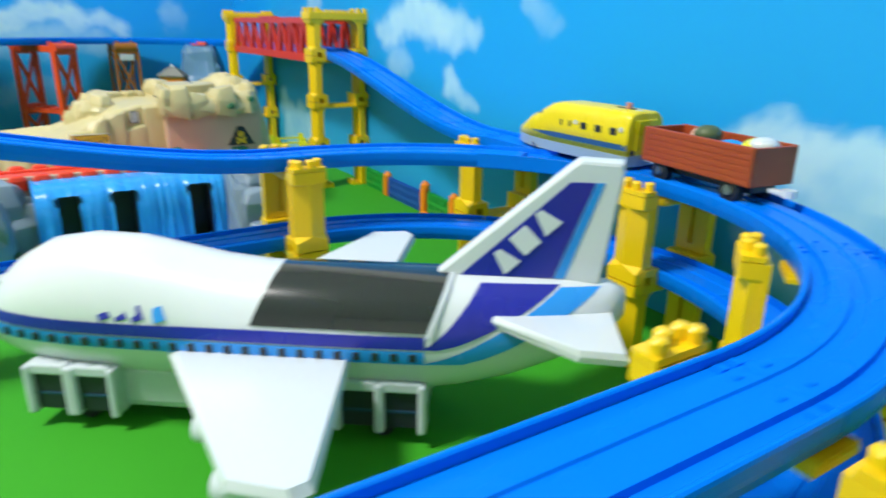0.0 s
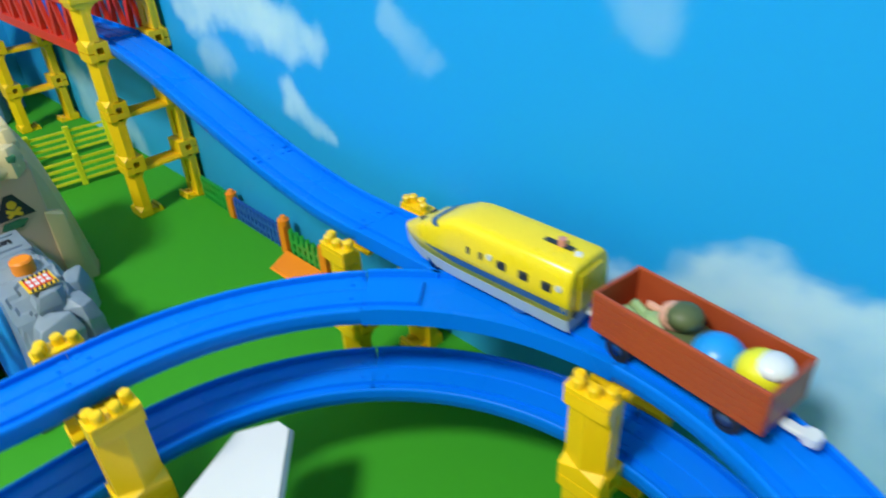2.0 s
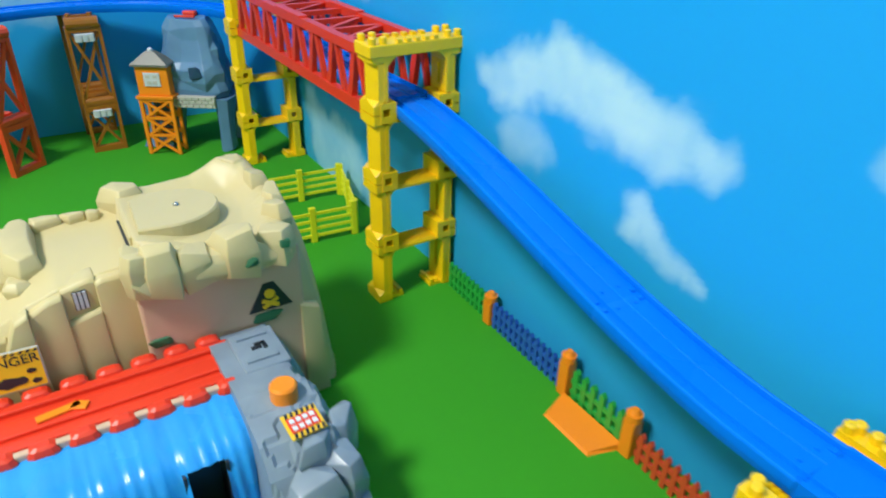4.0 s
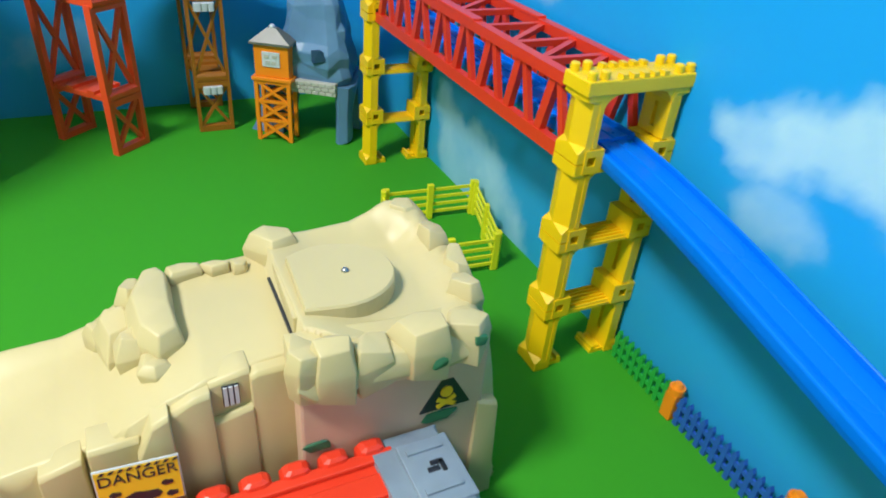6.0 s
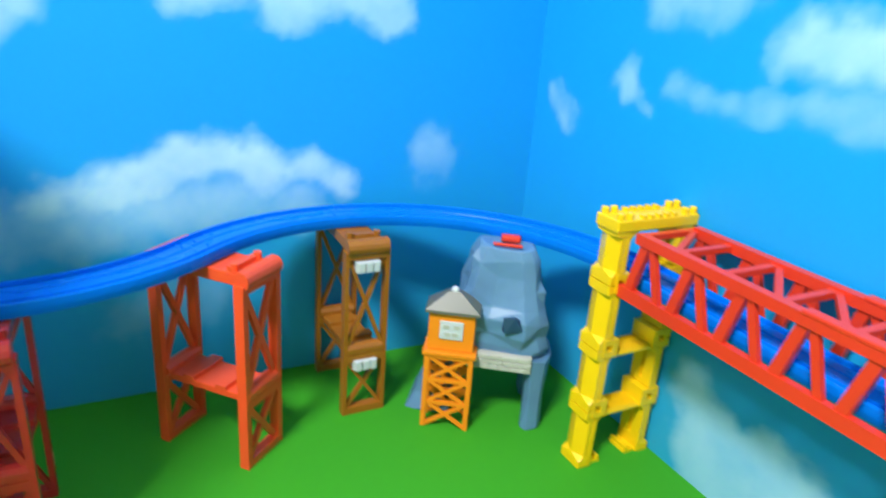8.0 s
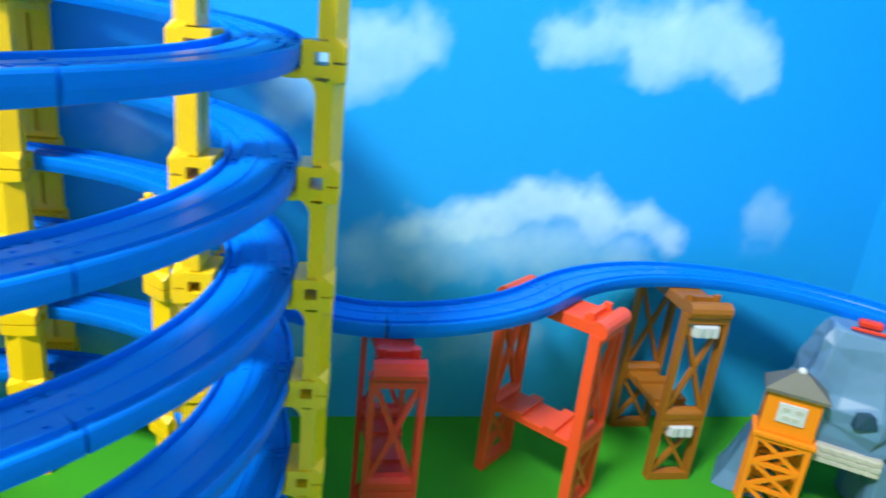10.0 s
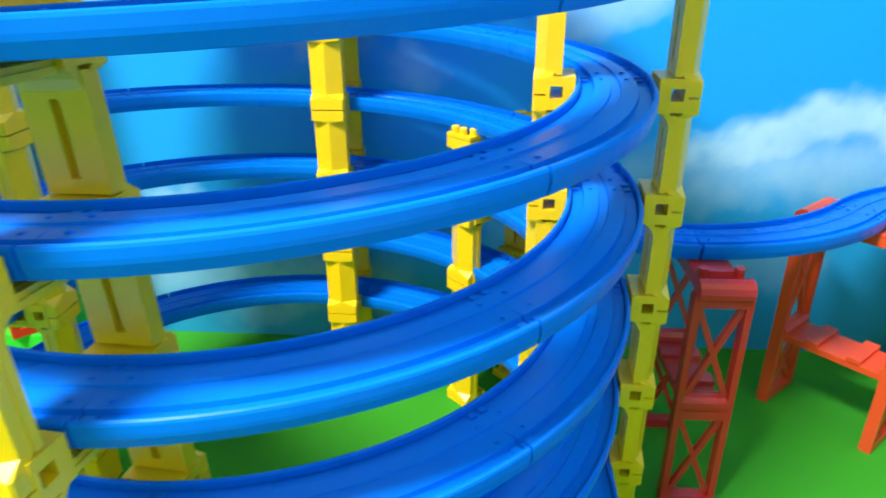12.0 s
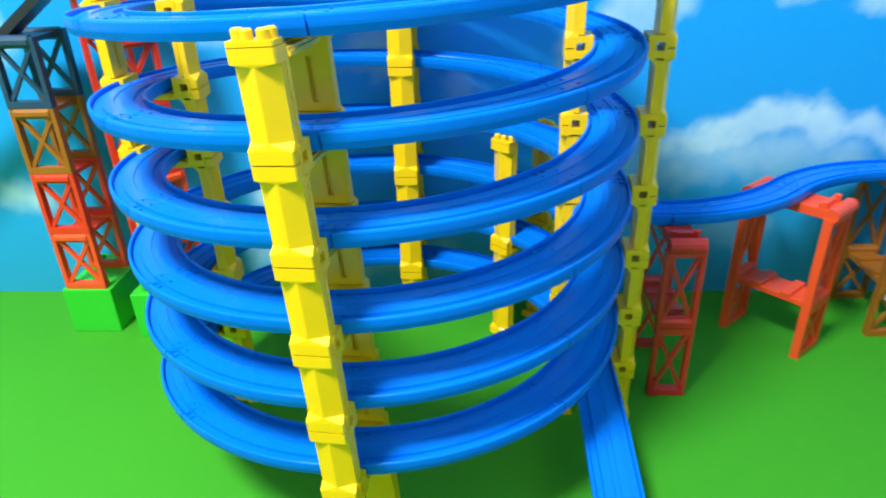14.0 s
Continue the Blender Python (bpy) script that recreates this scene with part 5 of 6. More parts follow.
# ---------------------------------------------------------------- jet airliner
def airliner():
    # local x runs to the nose, origin under the front edge of the dark canopy
    t = thing("toy_airliner", pose(-0.347, -1.257, 0, 0, 0, 143.1), "white toy jet airliner with blue tail and dark canopy", "toy plane")
    zc = 0.066
    stations = [(0.190, 0.004, 0.004, -0.006), (0.184, 0.013, 0.012, -0.005), (0.172, 0.022, 0.023, -0.001), (0.155, 0.029, 0.034, 0.003), (0.135, 0.034, 0.0420, 0.0060), (0.11, 0.037, 0.0450, 0.0070),
                (0.08, 0.038, 0.0445, 0.0065), (0.055, 0.038, 0.0420, 0.0040), (0.03, 0.038, 0.0395, 0.0015), (0.0, 0.038, 0.038, 0.0), (-0.05, 0.038, 0.038, 0.0), (-0.096, 0.037, 0.038, 0.0),
                (-0.12, 0.035, 0.036, 0.002), (-0.15, 0.030, 0.032, 0.006), (-0.18, 0.022, 0.026, 0.012), (-0.205, 0.014, 0.018, 0.018), (-0.215, 0.006, 0.009, 0.022)]
    n = 28

    def ring(x, w, h, dz):
        return [(x, w * math.cos(2 * math.pi * i / n), zc + dz + h * math.sin(2 * math.pi * i / n)) for i in range(n)]

    bm = bmesh.new()
    loft(bm, [ring(*s) for s in stations])
    part("fuselage", bm, WHITE, t)
    # dark sliding canopy: upper half shell, slightly proud
    bm = bmesh.new()
    rings = []
    for x, lean in ((0.0, 0.0), (-0.048, 0.0), (-0.096, 0.0)):
        rings.append([(x + 0.016 * math.sin(radians(a)) * -1 + (0.006 if x == 0 else 0), 0.0388 * math.cos(radians(a)), zc + 0.0388 * math.sin(radians(a))) for a in range(18, 163, 8)])
    loft(bm, rings, cap=False, closed=False)
    can = part("canopy", bm, SMOKE, t, "glossy dark smoked canopy", smooth=True)
    bm = bmesh.new()
    rings = []
    for x in (-0.096, -0.099):
        rings.append([(x - 0.016 * math.sin(radians(a)), 0.0392 * math.cos(radians(a)), zc + 0.0392 * math.sin(radians(a))) for a in range(14, 167, 8)])
    loft(bm, rings, cap=False, closed=False)
    part("canopy_edge", bm, PALE, can)

    def side_band(z0, z1, x0, x1, s, mat, name, proud=0.0006, up=0.0):
        bmb = bmesh.new()
        rings_ = []
        m = 24
        for i in range(m + 1):
            x = x0 + (x1 - x0) * i / m
            w = np.interp(-x, [-a[0] for a in stations], [a[1] for a in stations])
            h = np.interp(-x, [-a[0] for a in stations], [a[2] for a in stations])
            dz = np.interp(-x, [-a[0] for a in stations], [a[3] for a in stations])
            pts = []
            for j in range(5):
                z = z0 + (z1 - z0) * j / 4 + (dz if x < -0.1 else 0) + up * max(0.0, -x - 0.085)
                q = max(-0.97, min(0.97, (z - zc - dz) / h))
                pts.append((x, s * (w * math.sqrt(1 - q * q) + proud), z))
            rings_.append(pts)
        loft(bmb, rings_, cap=False, closed=False)
        return part(name, bmb, mat, t, smooth=True)

    def tail_patch(s, low, top, z0, z1, mat, name):
        """Paint that sweeps up the rear body to the foot of the fin."""
        bmb, rows = bmesh.new(), []
        key = [-a[0] for a in stations]
        for j in range(13):
            v = j / 12
            z, row = z0 + (z1 - z0) * v, []
            bend = v ** 0.75
            for i in range(9):
                x = (low[0] + (top[0] - low[0]) * bend) * (1 - i / 8) + (low[1] + (top[1] - low[1]) * bend) * i / 8
                w, h, dz = (float(np.interp(-x, key, [a[k] for a in stations])) for k in (1, 2, 3))
                q = max(-0.985, min(0.985, (z - zc - dz) / h))
                row.append((x, s * (w * math.sqrt(1 - q * q) + 0.0006), min(z, zc + dz + h * 0.985 + 0.0006)))
            rows.append(row)
        loft(bmb, rows, cap=False, closed=False)
        return part(name, bmb, mat, t, smooth=True)

    for s in (-1, 1):
        side_band(0.068, 0.0755, 0.165, -0.10, s, NAVY, "navy_stripe")
        side_band(0.0585, 0.067, 0.165, -0.10, s, SKY_PRINT, "light_blue_stripe")
        tail_patch(s, (-0.098, -0.108), (-0.130, -0.176), 0.068, 0.1015, NAVY, "navy_sweep")
        tail_patch(s, (-0.098, -0.122), (-0.1762, -0.200), 0.0585, 0.1005, SKY_PRINT, "light_blue_sweep")
        bmw = bmesh.new()
        box(bmw, (0, 0, 0), (0.0042, 0.0016, 0.0052), None, 0.0006)
        me = to_mesh("window", bmw, BLACK_PLASTIC)
        for i in range(24):
            x = 0.155 - i * 0.0108
            w = float(np.interp(-x, [-a[0] for a in stations], [a[1] for a in stations]))
            part("window", me, None, t, m=pose(x, s * (w * 0.994 + 0.0006), 0.0628))
        # plain slanted mark on the forward body
        for i, (x, mat) in enumerate(((0.088, NAVY), (0.078, NAVY), (0.068, NAVY), (0.055, SKY_PRINT))):
            bmw = bmesh.new()
            box(bmw, (0, 0, 0), (0.0075, 0.0012, 0.009), None, 0.0004)
            part("mark", bmw, mat, t, m=pose(x, s * 0.0362, 0.0815, s * 18, 20, 0))
    # cockpit windows
    bm = bmesh.new()
    for s in (-1, 1):
        box(bm, (0.1665, s * 0.012, 0.0885), (0.007, 0.010, 0.004), Matrix.Rotation(s * -0.6, 4, "Z") @ Matrix.Rotation(0.7, 4, "Y"))
    part("cockpit_window", bm, PALE, t)

    def wing(pts, z0, z1, th, name, dihedral=0.0):
        bmb = bmesh.new()
        c = [(sum(p[0] for p in pts) / len(pts), sum(p[1] for p in pts) / len(pts))]
        lo = [(x, y, z0 + dihedral * abs(y)) for x, y in pts]
        hi = [(c[0][0] + (x - c[0][0]) * 0.93, c[0][1] + (y - c[0][1]) * 0.97, z0 + th + dihedral * abs(y)) for x, y in pts]
        mid = [(x, y, z + th * 0.5) for x, y, z in lo]
        loft(bmb, [[(c[0][0] + (x - c[0][0]) * 0.93, c[0][1] + (y - c[0][1]) * 0.97, z) for x, y, z in lo], mid, hi], smooth=False)
        return part(name, bmb, WHITE, t)

    for s in (-1, 1):
        wing([(0.062, s * 0.020), (-0.036, s * 0.166), (-0.064, s * 0.170), (-0.071, s * 0.163), (-0.055, s * 0.020)][:: s], 0.047, 0, 0.009, "wing", 0.11)
        wing([(-0.118, s * 0.012), (-0.182, s * 0.070), (-0.206, s * 0.072), (-0.208, s * 0.012)][:: s], 0.079, 0, 0.007, "tailplane", 0.05)
        # side hatches between rounded frames; solid black blocks paint the shade of square openings
        for x in (0.131, 0.103, -0.060, -0.086):
            w = 0.0325 if x > 0 else 0.031
            bm = bmesh.new()
            for dx in (-0.0125, 0.0125):
                span(bm, (x + dx - 0.0025, s * (w - 0.012), 0.010), (x + dx + 0.0025, s * (w + 0.0045), 0.043), 0.0018)
            span(bm, (x - 0.0125, s * (w - 0.012), 0.037), (x + 0.0125, s * (w + 0.003), 0.044), 0.0015)
            h = part("side_hatch", bm, PALE, t, "pale rounded hatch frame")
            bm = bmesh.new()
            span(bm, (x - 0.0102, s * (w - 0.012), 0.0125), (x + 0.0102, s * (w + 0.0005), 0.037), 0.0006)
            part("opening_shade", bm, BLACK_PLASTIC, h, "black block that stands in for a shaded square opening")
            bm = bmesh.new()
            span(bm, (x - 0.0102, s * (w - 0.012), 0.023), (x + 0.0102, s * (w + 0.0012), 0.0245))
            part("cross_bar", bm, DARK_BLUE, h)
        for x, y in ((-0.020, 0.085), (-0.048, 0.128)):
            bm = bmesh.new()
            ring = lambda u, r: [(x + u, s * y + r * math.cos(2 * math.pi * i / 18), 0.042 + 0.0004 + r * math.sin(2 * math.pi * i / 18)) for i in range(18)]
            loft(bm, [ring(0.034, 0.0068), ring(0.033, 0.0082), ring(0.022, 0.0090), ring(0.008, 0.0084), ring(-0.006, 0.0055)])
            e = part("engine", bm, PALE, t)
            bm = bmesh.new()
            rod(bm, (x + 0.0345, s * y, 0.0424), (x + 0.033, s * y, 0.0424), 0.0062, 16)
            part("intake", bm, BLACK_PLASTIC, e)
            bm = bmesh.new()
            span(bm, (x + 0.000, s * y - 0.002, 0.049), (x + 0.024, s * y + 0.002, 0.0565), 0.0008)
            part("pylon", bm, WHITE, e)
    # tail fin
    bm = bmesh.new()
    out = [(-0.098, 0.099), (-0.178, 0.170), (-0.184, 0.1745), (-0.207, 0.1735), (-0.2085, 0.168), (-0.200, 0.100)]
    inset = lambda k, y: [(-0.170 + (x + 0.170) * k, y, 0.128 + (z - 0.128) * k) for x, z in out]
    rings = [inset(0.93, -0.0062), inset(0.965, -0.0055), inset(0.99, -0.0035), inset(1.0, 0.0), inset(0.99, 0.0035), inset(0.965, 0.0055), inset(0.93, 0.0062)]
    loft(bm, rings, smooth=False)
    fin = part("tail_fin", bm, WHITE, t)
    for s in (-1, 1):
        for name, pts, mat in (("navy_panel", [(-0.118, 0.1035), (-0.178, 0.161), (-0.192, 0.161), (-0.172, 0.1035)], NAVY), ("light_blue_panel", [(-0.1725, 0.1035), (-0.1925, 0.161), (-0.197, 0.161), (-0.1785, 0.1035)], SKY_PRINT)):
            bm = bmesh.new()
            lo = [bm.verts.new((x, s * 0.0056, z)) for x, z in pts]
            hi = [bm.verts.new((x, s * 0.0066, z)) for x, z in pts]
            bm.faces.new(lo), bm.faces.new(hi[::-1])
            for i in range(4):
                bm.faces.new((lo[i], lo[(i + 1) % 4], hi[(i + 1) % 4], hi[i]))
            part(name, bm, mat, fin)
        # three plain white shapes up the fin, the middle one square, the outer ones narrow at their tops
        for i, k in enumerate((0.35, 1.0, 0.35)):
            bm = bmesh.new()
            prism(bm, [(-0.0062, -0.0068), (0.0062, -0.0068), (0.0062 * k, 0.0068), (-0.0062 * k, 0.0068)], -0.0006, 0.0006)
            part("white_mark", bm, WHITE, fin, m=pose(-0.1435 - i * 0.0112, s * 0.0069, 0.1140 + i * 0.0122, 0, 44, 0) @ pose(0, 0, 0, 90))
    # undercarriage doors and belly
    bm = bmesh.new()
    span(bm, (-0.10, -0.024, 0.010), (0.148, 0.024, 0.042), 0.006)
    part("belly", bm, PALE, t)
    for x in (0.117, -0.073):
        for s in (-1, 1):
            bm = bmesh.new()
            rod(bm, (x, s * 0.012, 0.0075), (x, s * 0.022, 0.0075), 0.0075, 16)
            part("wheel", bm, BLACK_PLASTIC, t)


airliner()


# ---------------------------------------------------------------- train
def locomotive(m):
    t = thing("toy_locomotive", m, "yellow streamlined toy train car with blue stripe", "toy train")
    st = [(-0.073, 0.0190, 0.0445), (-0.070, 0.0198, 0.0460), (-0.03, 0.0200, 0.0465), (0.0, 0.0200, 0.0465), (0.010, 0.0198, 0.0462), (0.018, 0.0196, 0.0445), (0.026, 0.0190, 0.0405), (0.034, 0.0182, 0.0365),
          (0.045, 0.0166, 0.0320), (0.056, 0.0126, 0.0248), (0.065, 0.0086, 0.0200), (0.071, 0.0046, 0.0168), (0.0742, 0.0016, 0.0148)]

    def ring(x, w, top, base=0.0130):
        pts = []
        for i in range(21):
            a = math.pi * i / 20
            c, s = math.cos(a), math.sin(a)
            pts.append((x, w * math.copysign(abs(c) ** 0.34, c), base + (top - base) * abs(s) ** 0.46))
        return pts

    bm = bmesh.new()
    loft(bm, [ring(*s) for s in st])
    body = part("body", bm, LOCO_YELLOW, t)
    bm = bmesh.new()
    loft(bm, [[(x, w * 1.0 + 0.0002, 0.0132), (x, w * 0.93, 0.0045), (x, -w * 0.93, 0.0045), (x, -w * 1.0 - 0.0002, 0.0132)] for x, w, _ in st], smooth=False)
    part("skirt", bm, LOCO_SKIRT, t, "pale blue-grey skirt")
    for s in (-1, 1):
        for z0, z1, x1 in ((0.0172, 0.0214, 0.040),):
            bm = bmesh.new()
            rings = []
            for i in range(13):
                x = -0.0725 + (x1 + 0.0725) * i / 12
                w = float(np.interp(x, [a[0] for a in st], [a[1] for a in st]))
                k = 1 - max(0, (i - 9) / 3.2)
                rings.append([(x, s * (w + 0.0005), z0 + (z1 - z0) * (1 - k) * 0.5), (x, s * (w + 0.0003), z0 + (z1 - z0) * (1 + k) * 0.5)])
            loft(bm, rings, cap=False, closed=False)
            part("stripe", bm, LOCO_BLUE, body, "dark blue stripe")
        for x in (-0.058, -0.042, -0.026):
            bm = bmesh.new()
            box(bm, (x, s * 0.0197, 0.0305), (0.0065, 0.0022, 0.0055), None, 0.0008)
            part("window", bm, BLACK_PLASTIC, body)
        for x in (-0.010, 0.0):
            bm = bmesh.new()
            box(bm, (x, s * 0.0194, 0.0305), (0.0026, 0.0022, 0.005), None, 0.0006)
            part("window", bm, BLACK_PLASTIC, body)
        for x in (-0.066, -0.017):
            bm = bmesh.new()
            rod(bm, (x, s * 0.0188, 0.0325), (x, s * 0.0206, 0.0325), 0.002, 10)
            part("round_mark", bm, PALE, body)
        for x in (-0.036, 0.030):
            bm = bmesh.new()
            rod(bm, (x, s * 0.011, 0.0085), (x, s * 0.0172, 0.0085), 0.0085, 18)
            part("wheel", bm, STEEL, t)
    bm = bmesh.new()
    rings = []
    for u in (0.0, 0.33, 0.66, 1.0):
        pts = []
        for i in range(17):
            a = radians(44 + 92 * i / 16)
            side = abs(i - 8) / 8
            x = 0.0330 + 0.0062 * u - 0.0085 * side ** 2.0 * (0.75 + 0.25 * u)
            w, top = (float(np.interp(x, [q[0] for q in st], [q[k] for q in st])) for k in (1, 2))
            c, sn = math.cos(a), math.sin(a)
            pts.append((x, (w + 0.0003) * math.copysign(abs(c) ** 0.34, c), 0.0130 + (top + 0.0004 - 0.0130) * abs(sn) ** 0.46))
        rings.append(pts)
    loft(bm, rings, cap=False, closed=False)
    part("windshield", bm, LOCO_BLUE, body, "dark blue windshield", smooth=True)
    for s in (-1, 1):
        bm = bmesh.new()
        ball(bm, (0.0515, s * 0.0055, 0.0276), 0.0026, (1.3, 1, 0.6), 10)
        part("headlight", bm, BLACK_PLASTIC, body)
    bm = bmesh.new()
    box(bm, (-0.052, 0.0, 0.0463), (0.020, 0.0042, 0.0012), None, 0.0005)
    part("switch_slot", bm, BLACK_PLASTIC, body, "dark switch slot in the roof")
    bm = bmesh.new()
    rod(bm, (-0.054, 0, 0.0463), (-0.054, 0, 0.0508), 0.0026, 12)
    part("switch_knob", bm, PINK, body, "pink switch knob")
    bm = bmesh.new()
    box(bm, (-0.066, 0.002, 0.0463), (0.004, 0.005, 0.0012), Matrix.Rotation(0.5, 4, "Z"), 0.0004)
    part("roof_mark", bm, WHITE, body)
    bm = bmesh.new()
    box(bm, (-0.0735, 0, 0.028), (0.002, 0.022, 0.024), None, 0.0008)
    part("rear_panel", bm, LOCO_YELLOW, body)
    for s in (-1, 1):
        bm = bmesh.new()
        rod(bm, (-0.0725, s * 0.014, 0.0155), (-0.0745, s * 0.014, 0.0155), 0.0022, 10)
        part("tail_light", bm, BLACK_PLASTIC, body)
    bm = bmesh.new()
    box(bm, (-0.080, 0, 0.0105), (0.014, 0.006, 0.003), None, 0.001)
    rod(bm, (-0.086, 0, 0.009), (-0.086, 0, 0.0135), 0.0045, 14)
    part("coupler", bm, WHITE, t, "white coupler")


def wagon(m):
    t = thing("toy_wagon", m, "reddish-brown open toy goods wagon carrying small figures", "toy train")
    L, W, z0, z1, th = 0.100, 0.038, 0.013, 0.038, 0.0022
    for s in (-1, 1):
        bm = bmesh.new()
        span(bm, (-L / 2, s * W / 2, z0), (L / 2, s * (W / 2 - th), z1), 0.0006)
        side = part("side_wall", bm, RUST, t)
        for i in range(6):
            bm = bmesh.new()
            span(bm, (-L / 2 + 0.001, s * (W / 2 + 0.0004), z0 + 0.0012 + i * 0.004), (L / 2 - 0.001, s * (W / 2 - 0.0005), z0 + 0.0042 + i * 0.004))
            part("plank", bm, RUST, side)
        bm = bmesh.new()
        span(bm, (s * L / 2, -W / 2 + th, z0), (s * (L / 2 - th), W / 2 - th, z1 - 0.0005), 0.0006)
        part("end_wall", bm, RUST, t)
    bm = bmesh.new()
    span(bm, (-L / 2 + th, -W / 2 + th, z0), (L / 2 - th, W / 2 - th, z0 + 0.003))
    part("floor", bm, RUST, t)
    bm = bmesh.new()
    span(bm, (-L / 2 + 0.006, -0.010, 0.007), (L / 2 - 0.006, 0.010, z0 - 0.0004), 0.001)
    part("chassis", bm, BLACK_PLASTIC, t)
    for x in (-0.032, 0.032):
        for s in (-1, 1):
            bm = bmesh.new()
            rod(bm, (x, s * 0.0105, 0.008), (x, s * 0.0165, 0.008), 0.008, 16)
            w_ = part("wheel", bm, BLACK_PLASTIC, t)
            bm = bmesh.new()
            rod(bm, (x, s * 0.0164, 0.008), (x, s * 0.0176, 0.008), 0.0035, 12)
            part("hub", bm, STEEL, w_)
    bm = bmesh.new()
    box(bm, (-0.057, 0, 0.0105), (0.014, 0.006, 0.003), None, 0.001)
    rod(bm, (-0.0635, 0, 0.009), (-0.0635, 0, 0.0135), 0.0045, 14)
    part("coupler", bm, WHITE, t, "white coupler")


def wagon_doll(m, build, mats, label):
    bm = bmesh.new()
    build(bm)
    solid("doll", bm, mats, label, "toy figure", "figures in the wagon", m=m)


loco_m = pose(-0.0592, -1.216, UP + 0.0088, 0, 0, 90.5)
locomotive(loco_m)
wa = -8.5
wagon_m = pose(C1[0] + R * math.cos(radians(wa)), C1[1] + R * math.sin(radians(wa)), UP + 0.0088, 0, 0, 90 + wa)
wagon(wagon_m)


def doll_a(b):
    ball(b, (0.004, 0, 0.030), 0.0085, (1, 1, 0.95), 14, 0)
    ball(b, (-0.001, 0, 0.033), 0.0095, (1.0, 1.05, 0.7), 14, 1)
    ball(b, (0.012, 0, 0.020), 0.0075, (1.4, 0.95, 0.8), 12, 2)
    rod(b, (0.012, 0.007, 0.022), (0.026, 0.010, 0.020), 0.0025, 8, mat=0)
    rod(b, (0.012, -0.007, 0.022), (0.026, -0.010, 0.020), 0.0025, 8, mat=0)
    rod(b, (0.018, 0.003, 0.016), (0.032, 0.004, 0.021), 0.003, 8, mat=2)
    rod(b, (0.018, -0.003, 0.016), (0.032, -0.004, 0.021), 0.003, 8, mat=2)
    ball(b, (-0.006, 0, 0.022), 0.014, (1, 1.0, 0.35), 14, 1)


def doll_b(b):
    ball(b, (0, 0, 0.020), 0.0145, (1, 1, 0.95), 18, 0)
    rod(b, (-0.004, 0.0, 0.012), (-0.016, 0.003, 0.016), 0.004, 10, mat=1)
    ball(b, (-0.016, 0.004, 0.024), 0.004, (1, 1, 1), 10, 2)


def doll_c(b):
    ball(b, (0, 0, 0.026), 0.0125, (1, 1, 0.9), 18, 0)
    ball(b, (-0.004, 0, 0.033), 0.009, (1, 1.1, 0.6), 14, 2)
    rod(b, (0.004, 0.010, 0.020), (0.012, 0.014, 0.022), 0.0042, 10, mat=1)
    rod(b, (0.004, -0.010, 0.020), (0.012, -0.014, 0.022), 0.0042, 10, mat=1)
    ball(b, (0, 0, 0.016), 0.010, (1, 1.2, 0.5), 12, 1)


FIG = "small plastic figure lying in the brown wagon, "
wagon_doll(wagon_m @ pose(0.008, 0, 0.004), doll_a, [SKIN, OLIVE, MINT], FIG + "olive cap")
wagon_doll(wagon_m @ pose(-0.014, 0, 0.003), doll_b, [DOLL_BLUE, DOLL_RED, WHITE], "round blue plastic figure sitting in the brown wagon")
wagon_doll(wagon_m @ pose(-0.036, 0, 0.004), doll_c, [LEMON, DOLL_RED, WHITE], "round yellow and red plastic figure in the brown wagon")


# ---------------------------------------------------------------- far towers beyond the spiral
def tower_block(x, y, sx, sy, h):
    bm = bmesh.new()
    span(bm, (-sx / 2, -sy / 2, 0), (sx / 2, sy / 2, h), 0.0012)
    t = thing("base_block", pose(x, y, 0), "bright green plastic base block under a tall trestle", "toy block", "green base blocks")
    part("body", bm, GREEN_BLOCK, t)
    for i in (-1, 1):
        for j in (-1, 1):
            bm = bmesh.new()
            rod(bm, (i * sx * 0.33, j * sy * 0.36, h), (i * sx * 0.33, j * sy * 0.36, h + 0.006), 0.004, 10)
            part("stud", bm, GREEN_BLOCK, t)


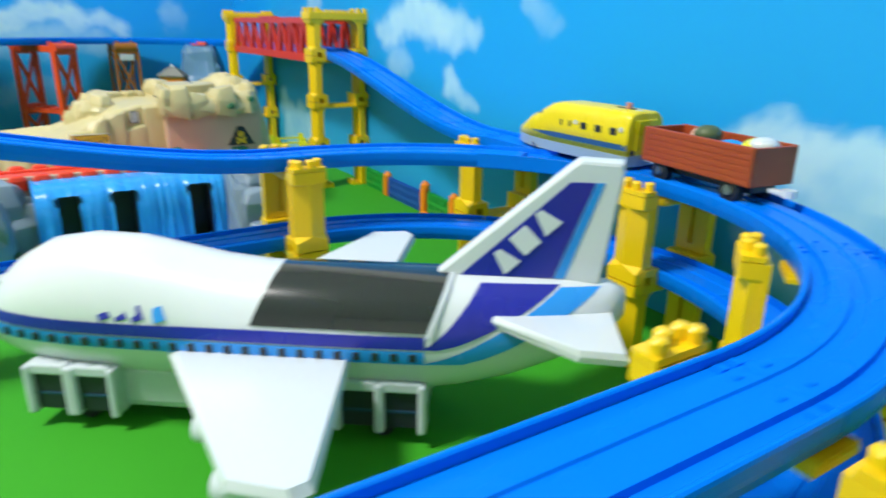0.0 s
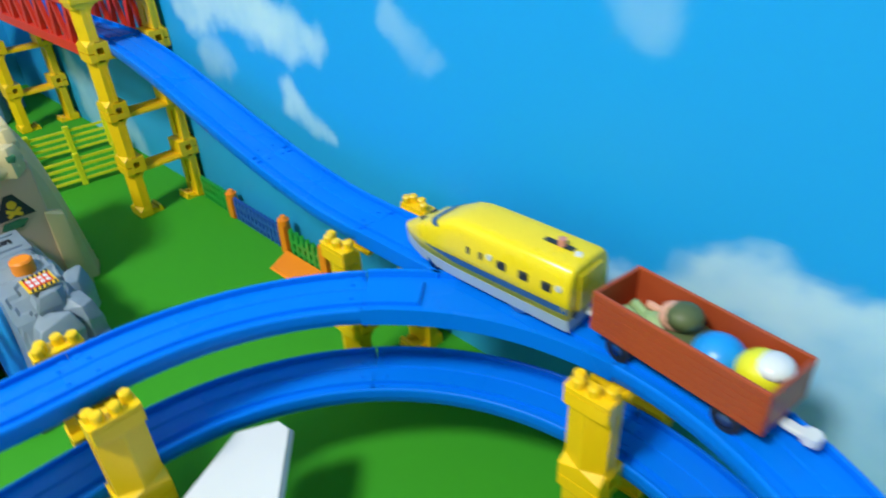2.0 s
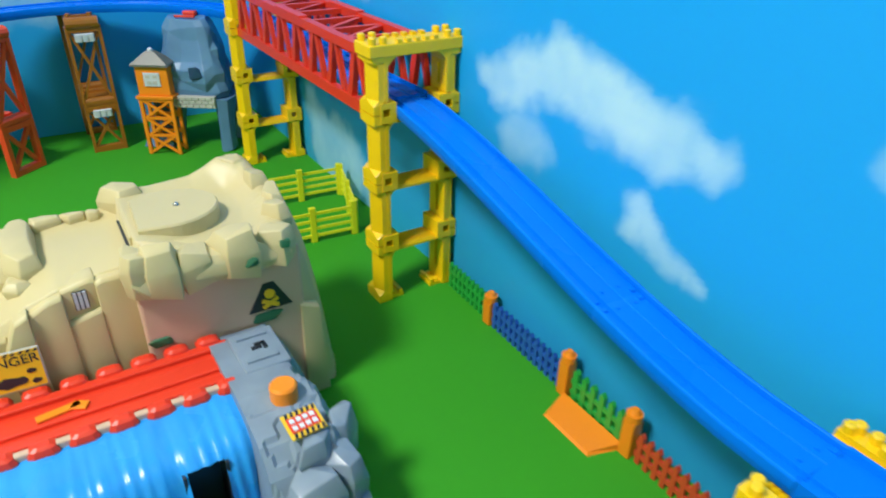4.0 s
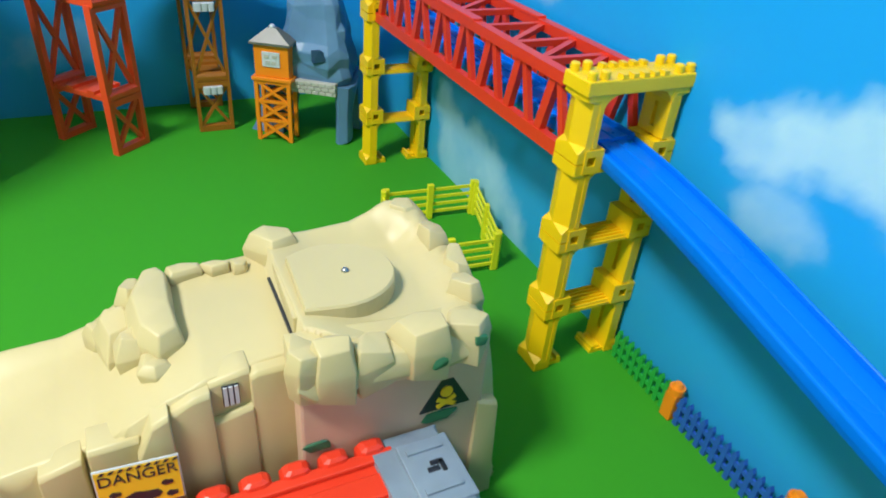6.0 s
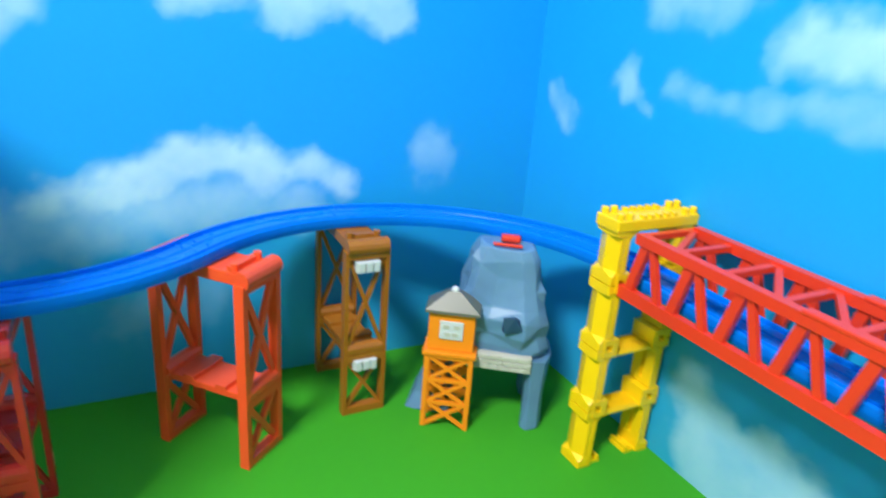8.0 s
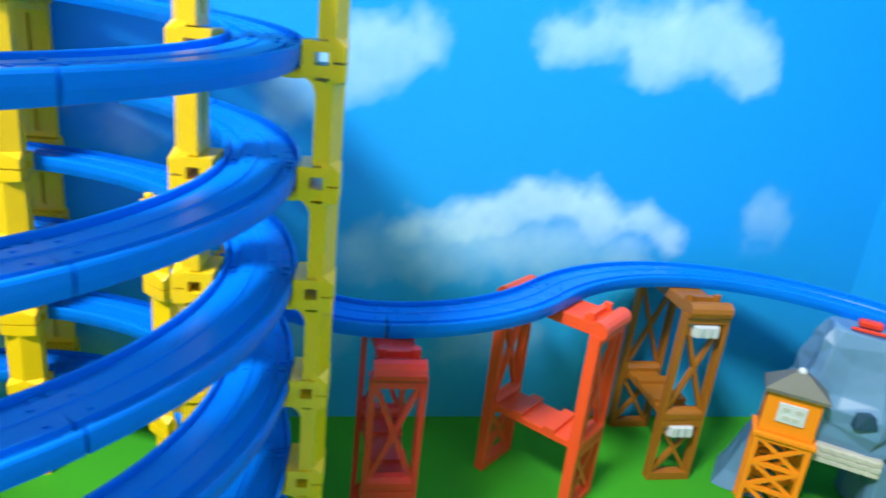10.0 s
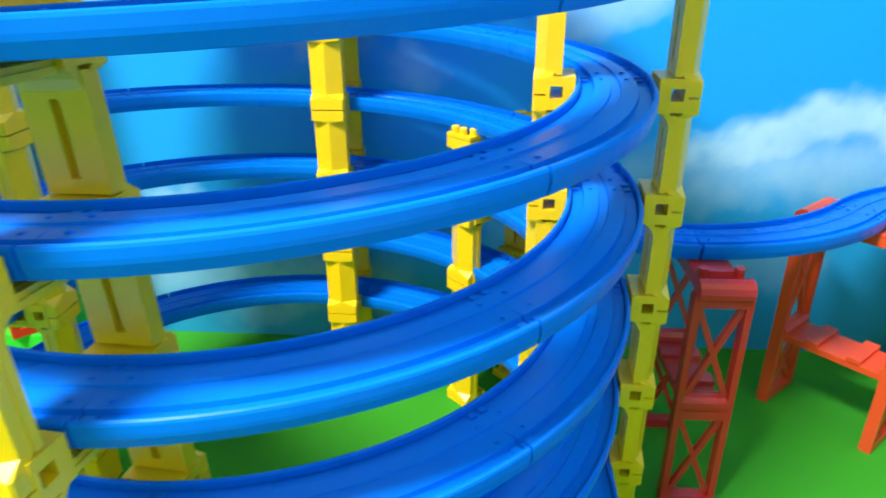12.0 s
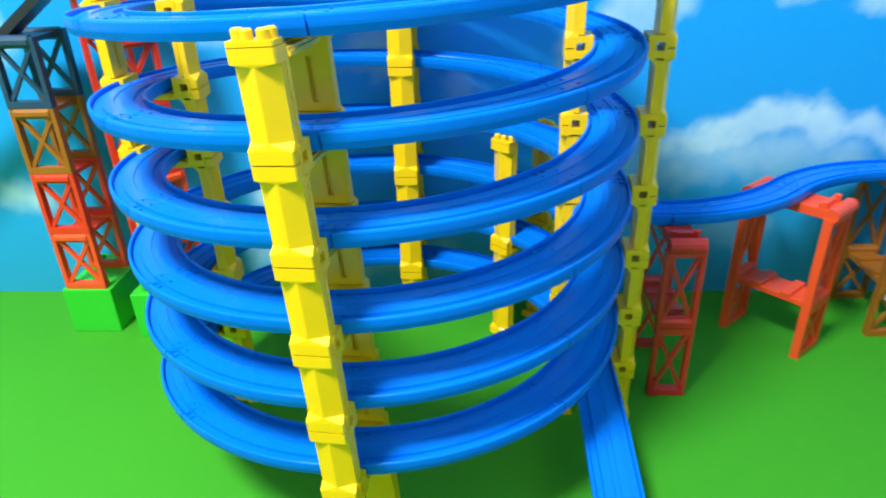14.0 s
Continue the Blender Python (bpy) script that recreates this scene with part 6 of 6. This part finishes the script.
def stacked_tower(x, y, turn, base, mats, label, w=0.054, sep=0.060, hs=0.081):
    t = thing("stacked_trestle", pose(x, y, base, 0, 0, turn), label, "toy trestle", "far stacked trestles")
    for i, m in enumerate(mats):
        for s in (-1, 1):
            bm = bmesh.new()
            trestle_frame(bm, s * sep / 2, i * hs, (i + 1) * hs - 0.0006, w, 0.0055)
            part("frame", bm, m, t)
        bm = bmesh.new()
        span(bm, (-0.018, -sep / 2, (i + 1) * hs - 0.009), (0.018, sep / 2, (i + 1) * hs - 0.003))
        for s in (-1, 1):
            rod(bm, (-w / 2 + 0.006, s * sep / 2, (i + 1) * hs - 0.006), (w / 2 - 0.006, s * sep / 2, (i + 1) * hs - 0.006), 0.0075, 10)
        part("cross_beam", bm, m, t)


tower_block(-1.299, -0.043, 0.066, 0.105, 0.066)
stacked_tower(-1.299, -0.058, 0, 0.066, [ORANGE_RED, RED, BROWN, DARK_BLUE], "four-storey stacked trestle, red, brown and dark blue")
tower_block(-1.190, -0.066, 0.086, 0.086, 0.066)
stacked_tower(-1.190, -0.066, 45, 0.066, [RED, ORANGE_RED, RED, RED, ORANGE_RED], "five-storey stacked red plastic trestle", sep=0.086)
prof = [(0.015, 0.0), (0.015, 0.010), (0.012, 0.010), (0.011, 0.006), (-0.011, 0.006), (-0.012, 0.010), (-0.015, 0.010), (-0.015, 0.0)]
solid("coal_chute", rail_bm([(-1.20, -0.06, 0.473), (-1.27, -0.06, 0.420), (-1.35, -0.06, 0.362), (-1.50, -0.06, 0.262), (-1.60, -0.06, 0.205)], prof), BLACK_PLASTIC, "black plastic sloping track from the tall trestles", "toy track")
bm = bmesh.new()
box(bm, (-1.372, -0.085, 0.318), (0.05, 0.012, 0.010), Matrix.Rotation(-0.58, 4, "Y"), 0.002)
box(bm, (-1.352, -0.085, 0.330), (0.012, 0.02, 0.018), Matrix.Rotation(-0.58, 4, "Y"), 0.002)
box(bm, (-1.372, -0.078, 0.336), (0.008, 0.008, 0.03), None, 0.001)
solid("chute_bracket", bm, BLACK_PLASTIC, "black plastic bracket clipped under the chute", "toy bracket")
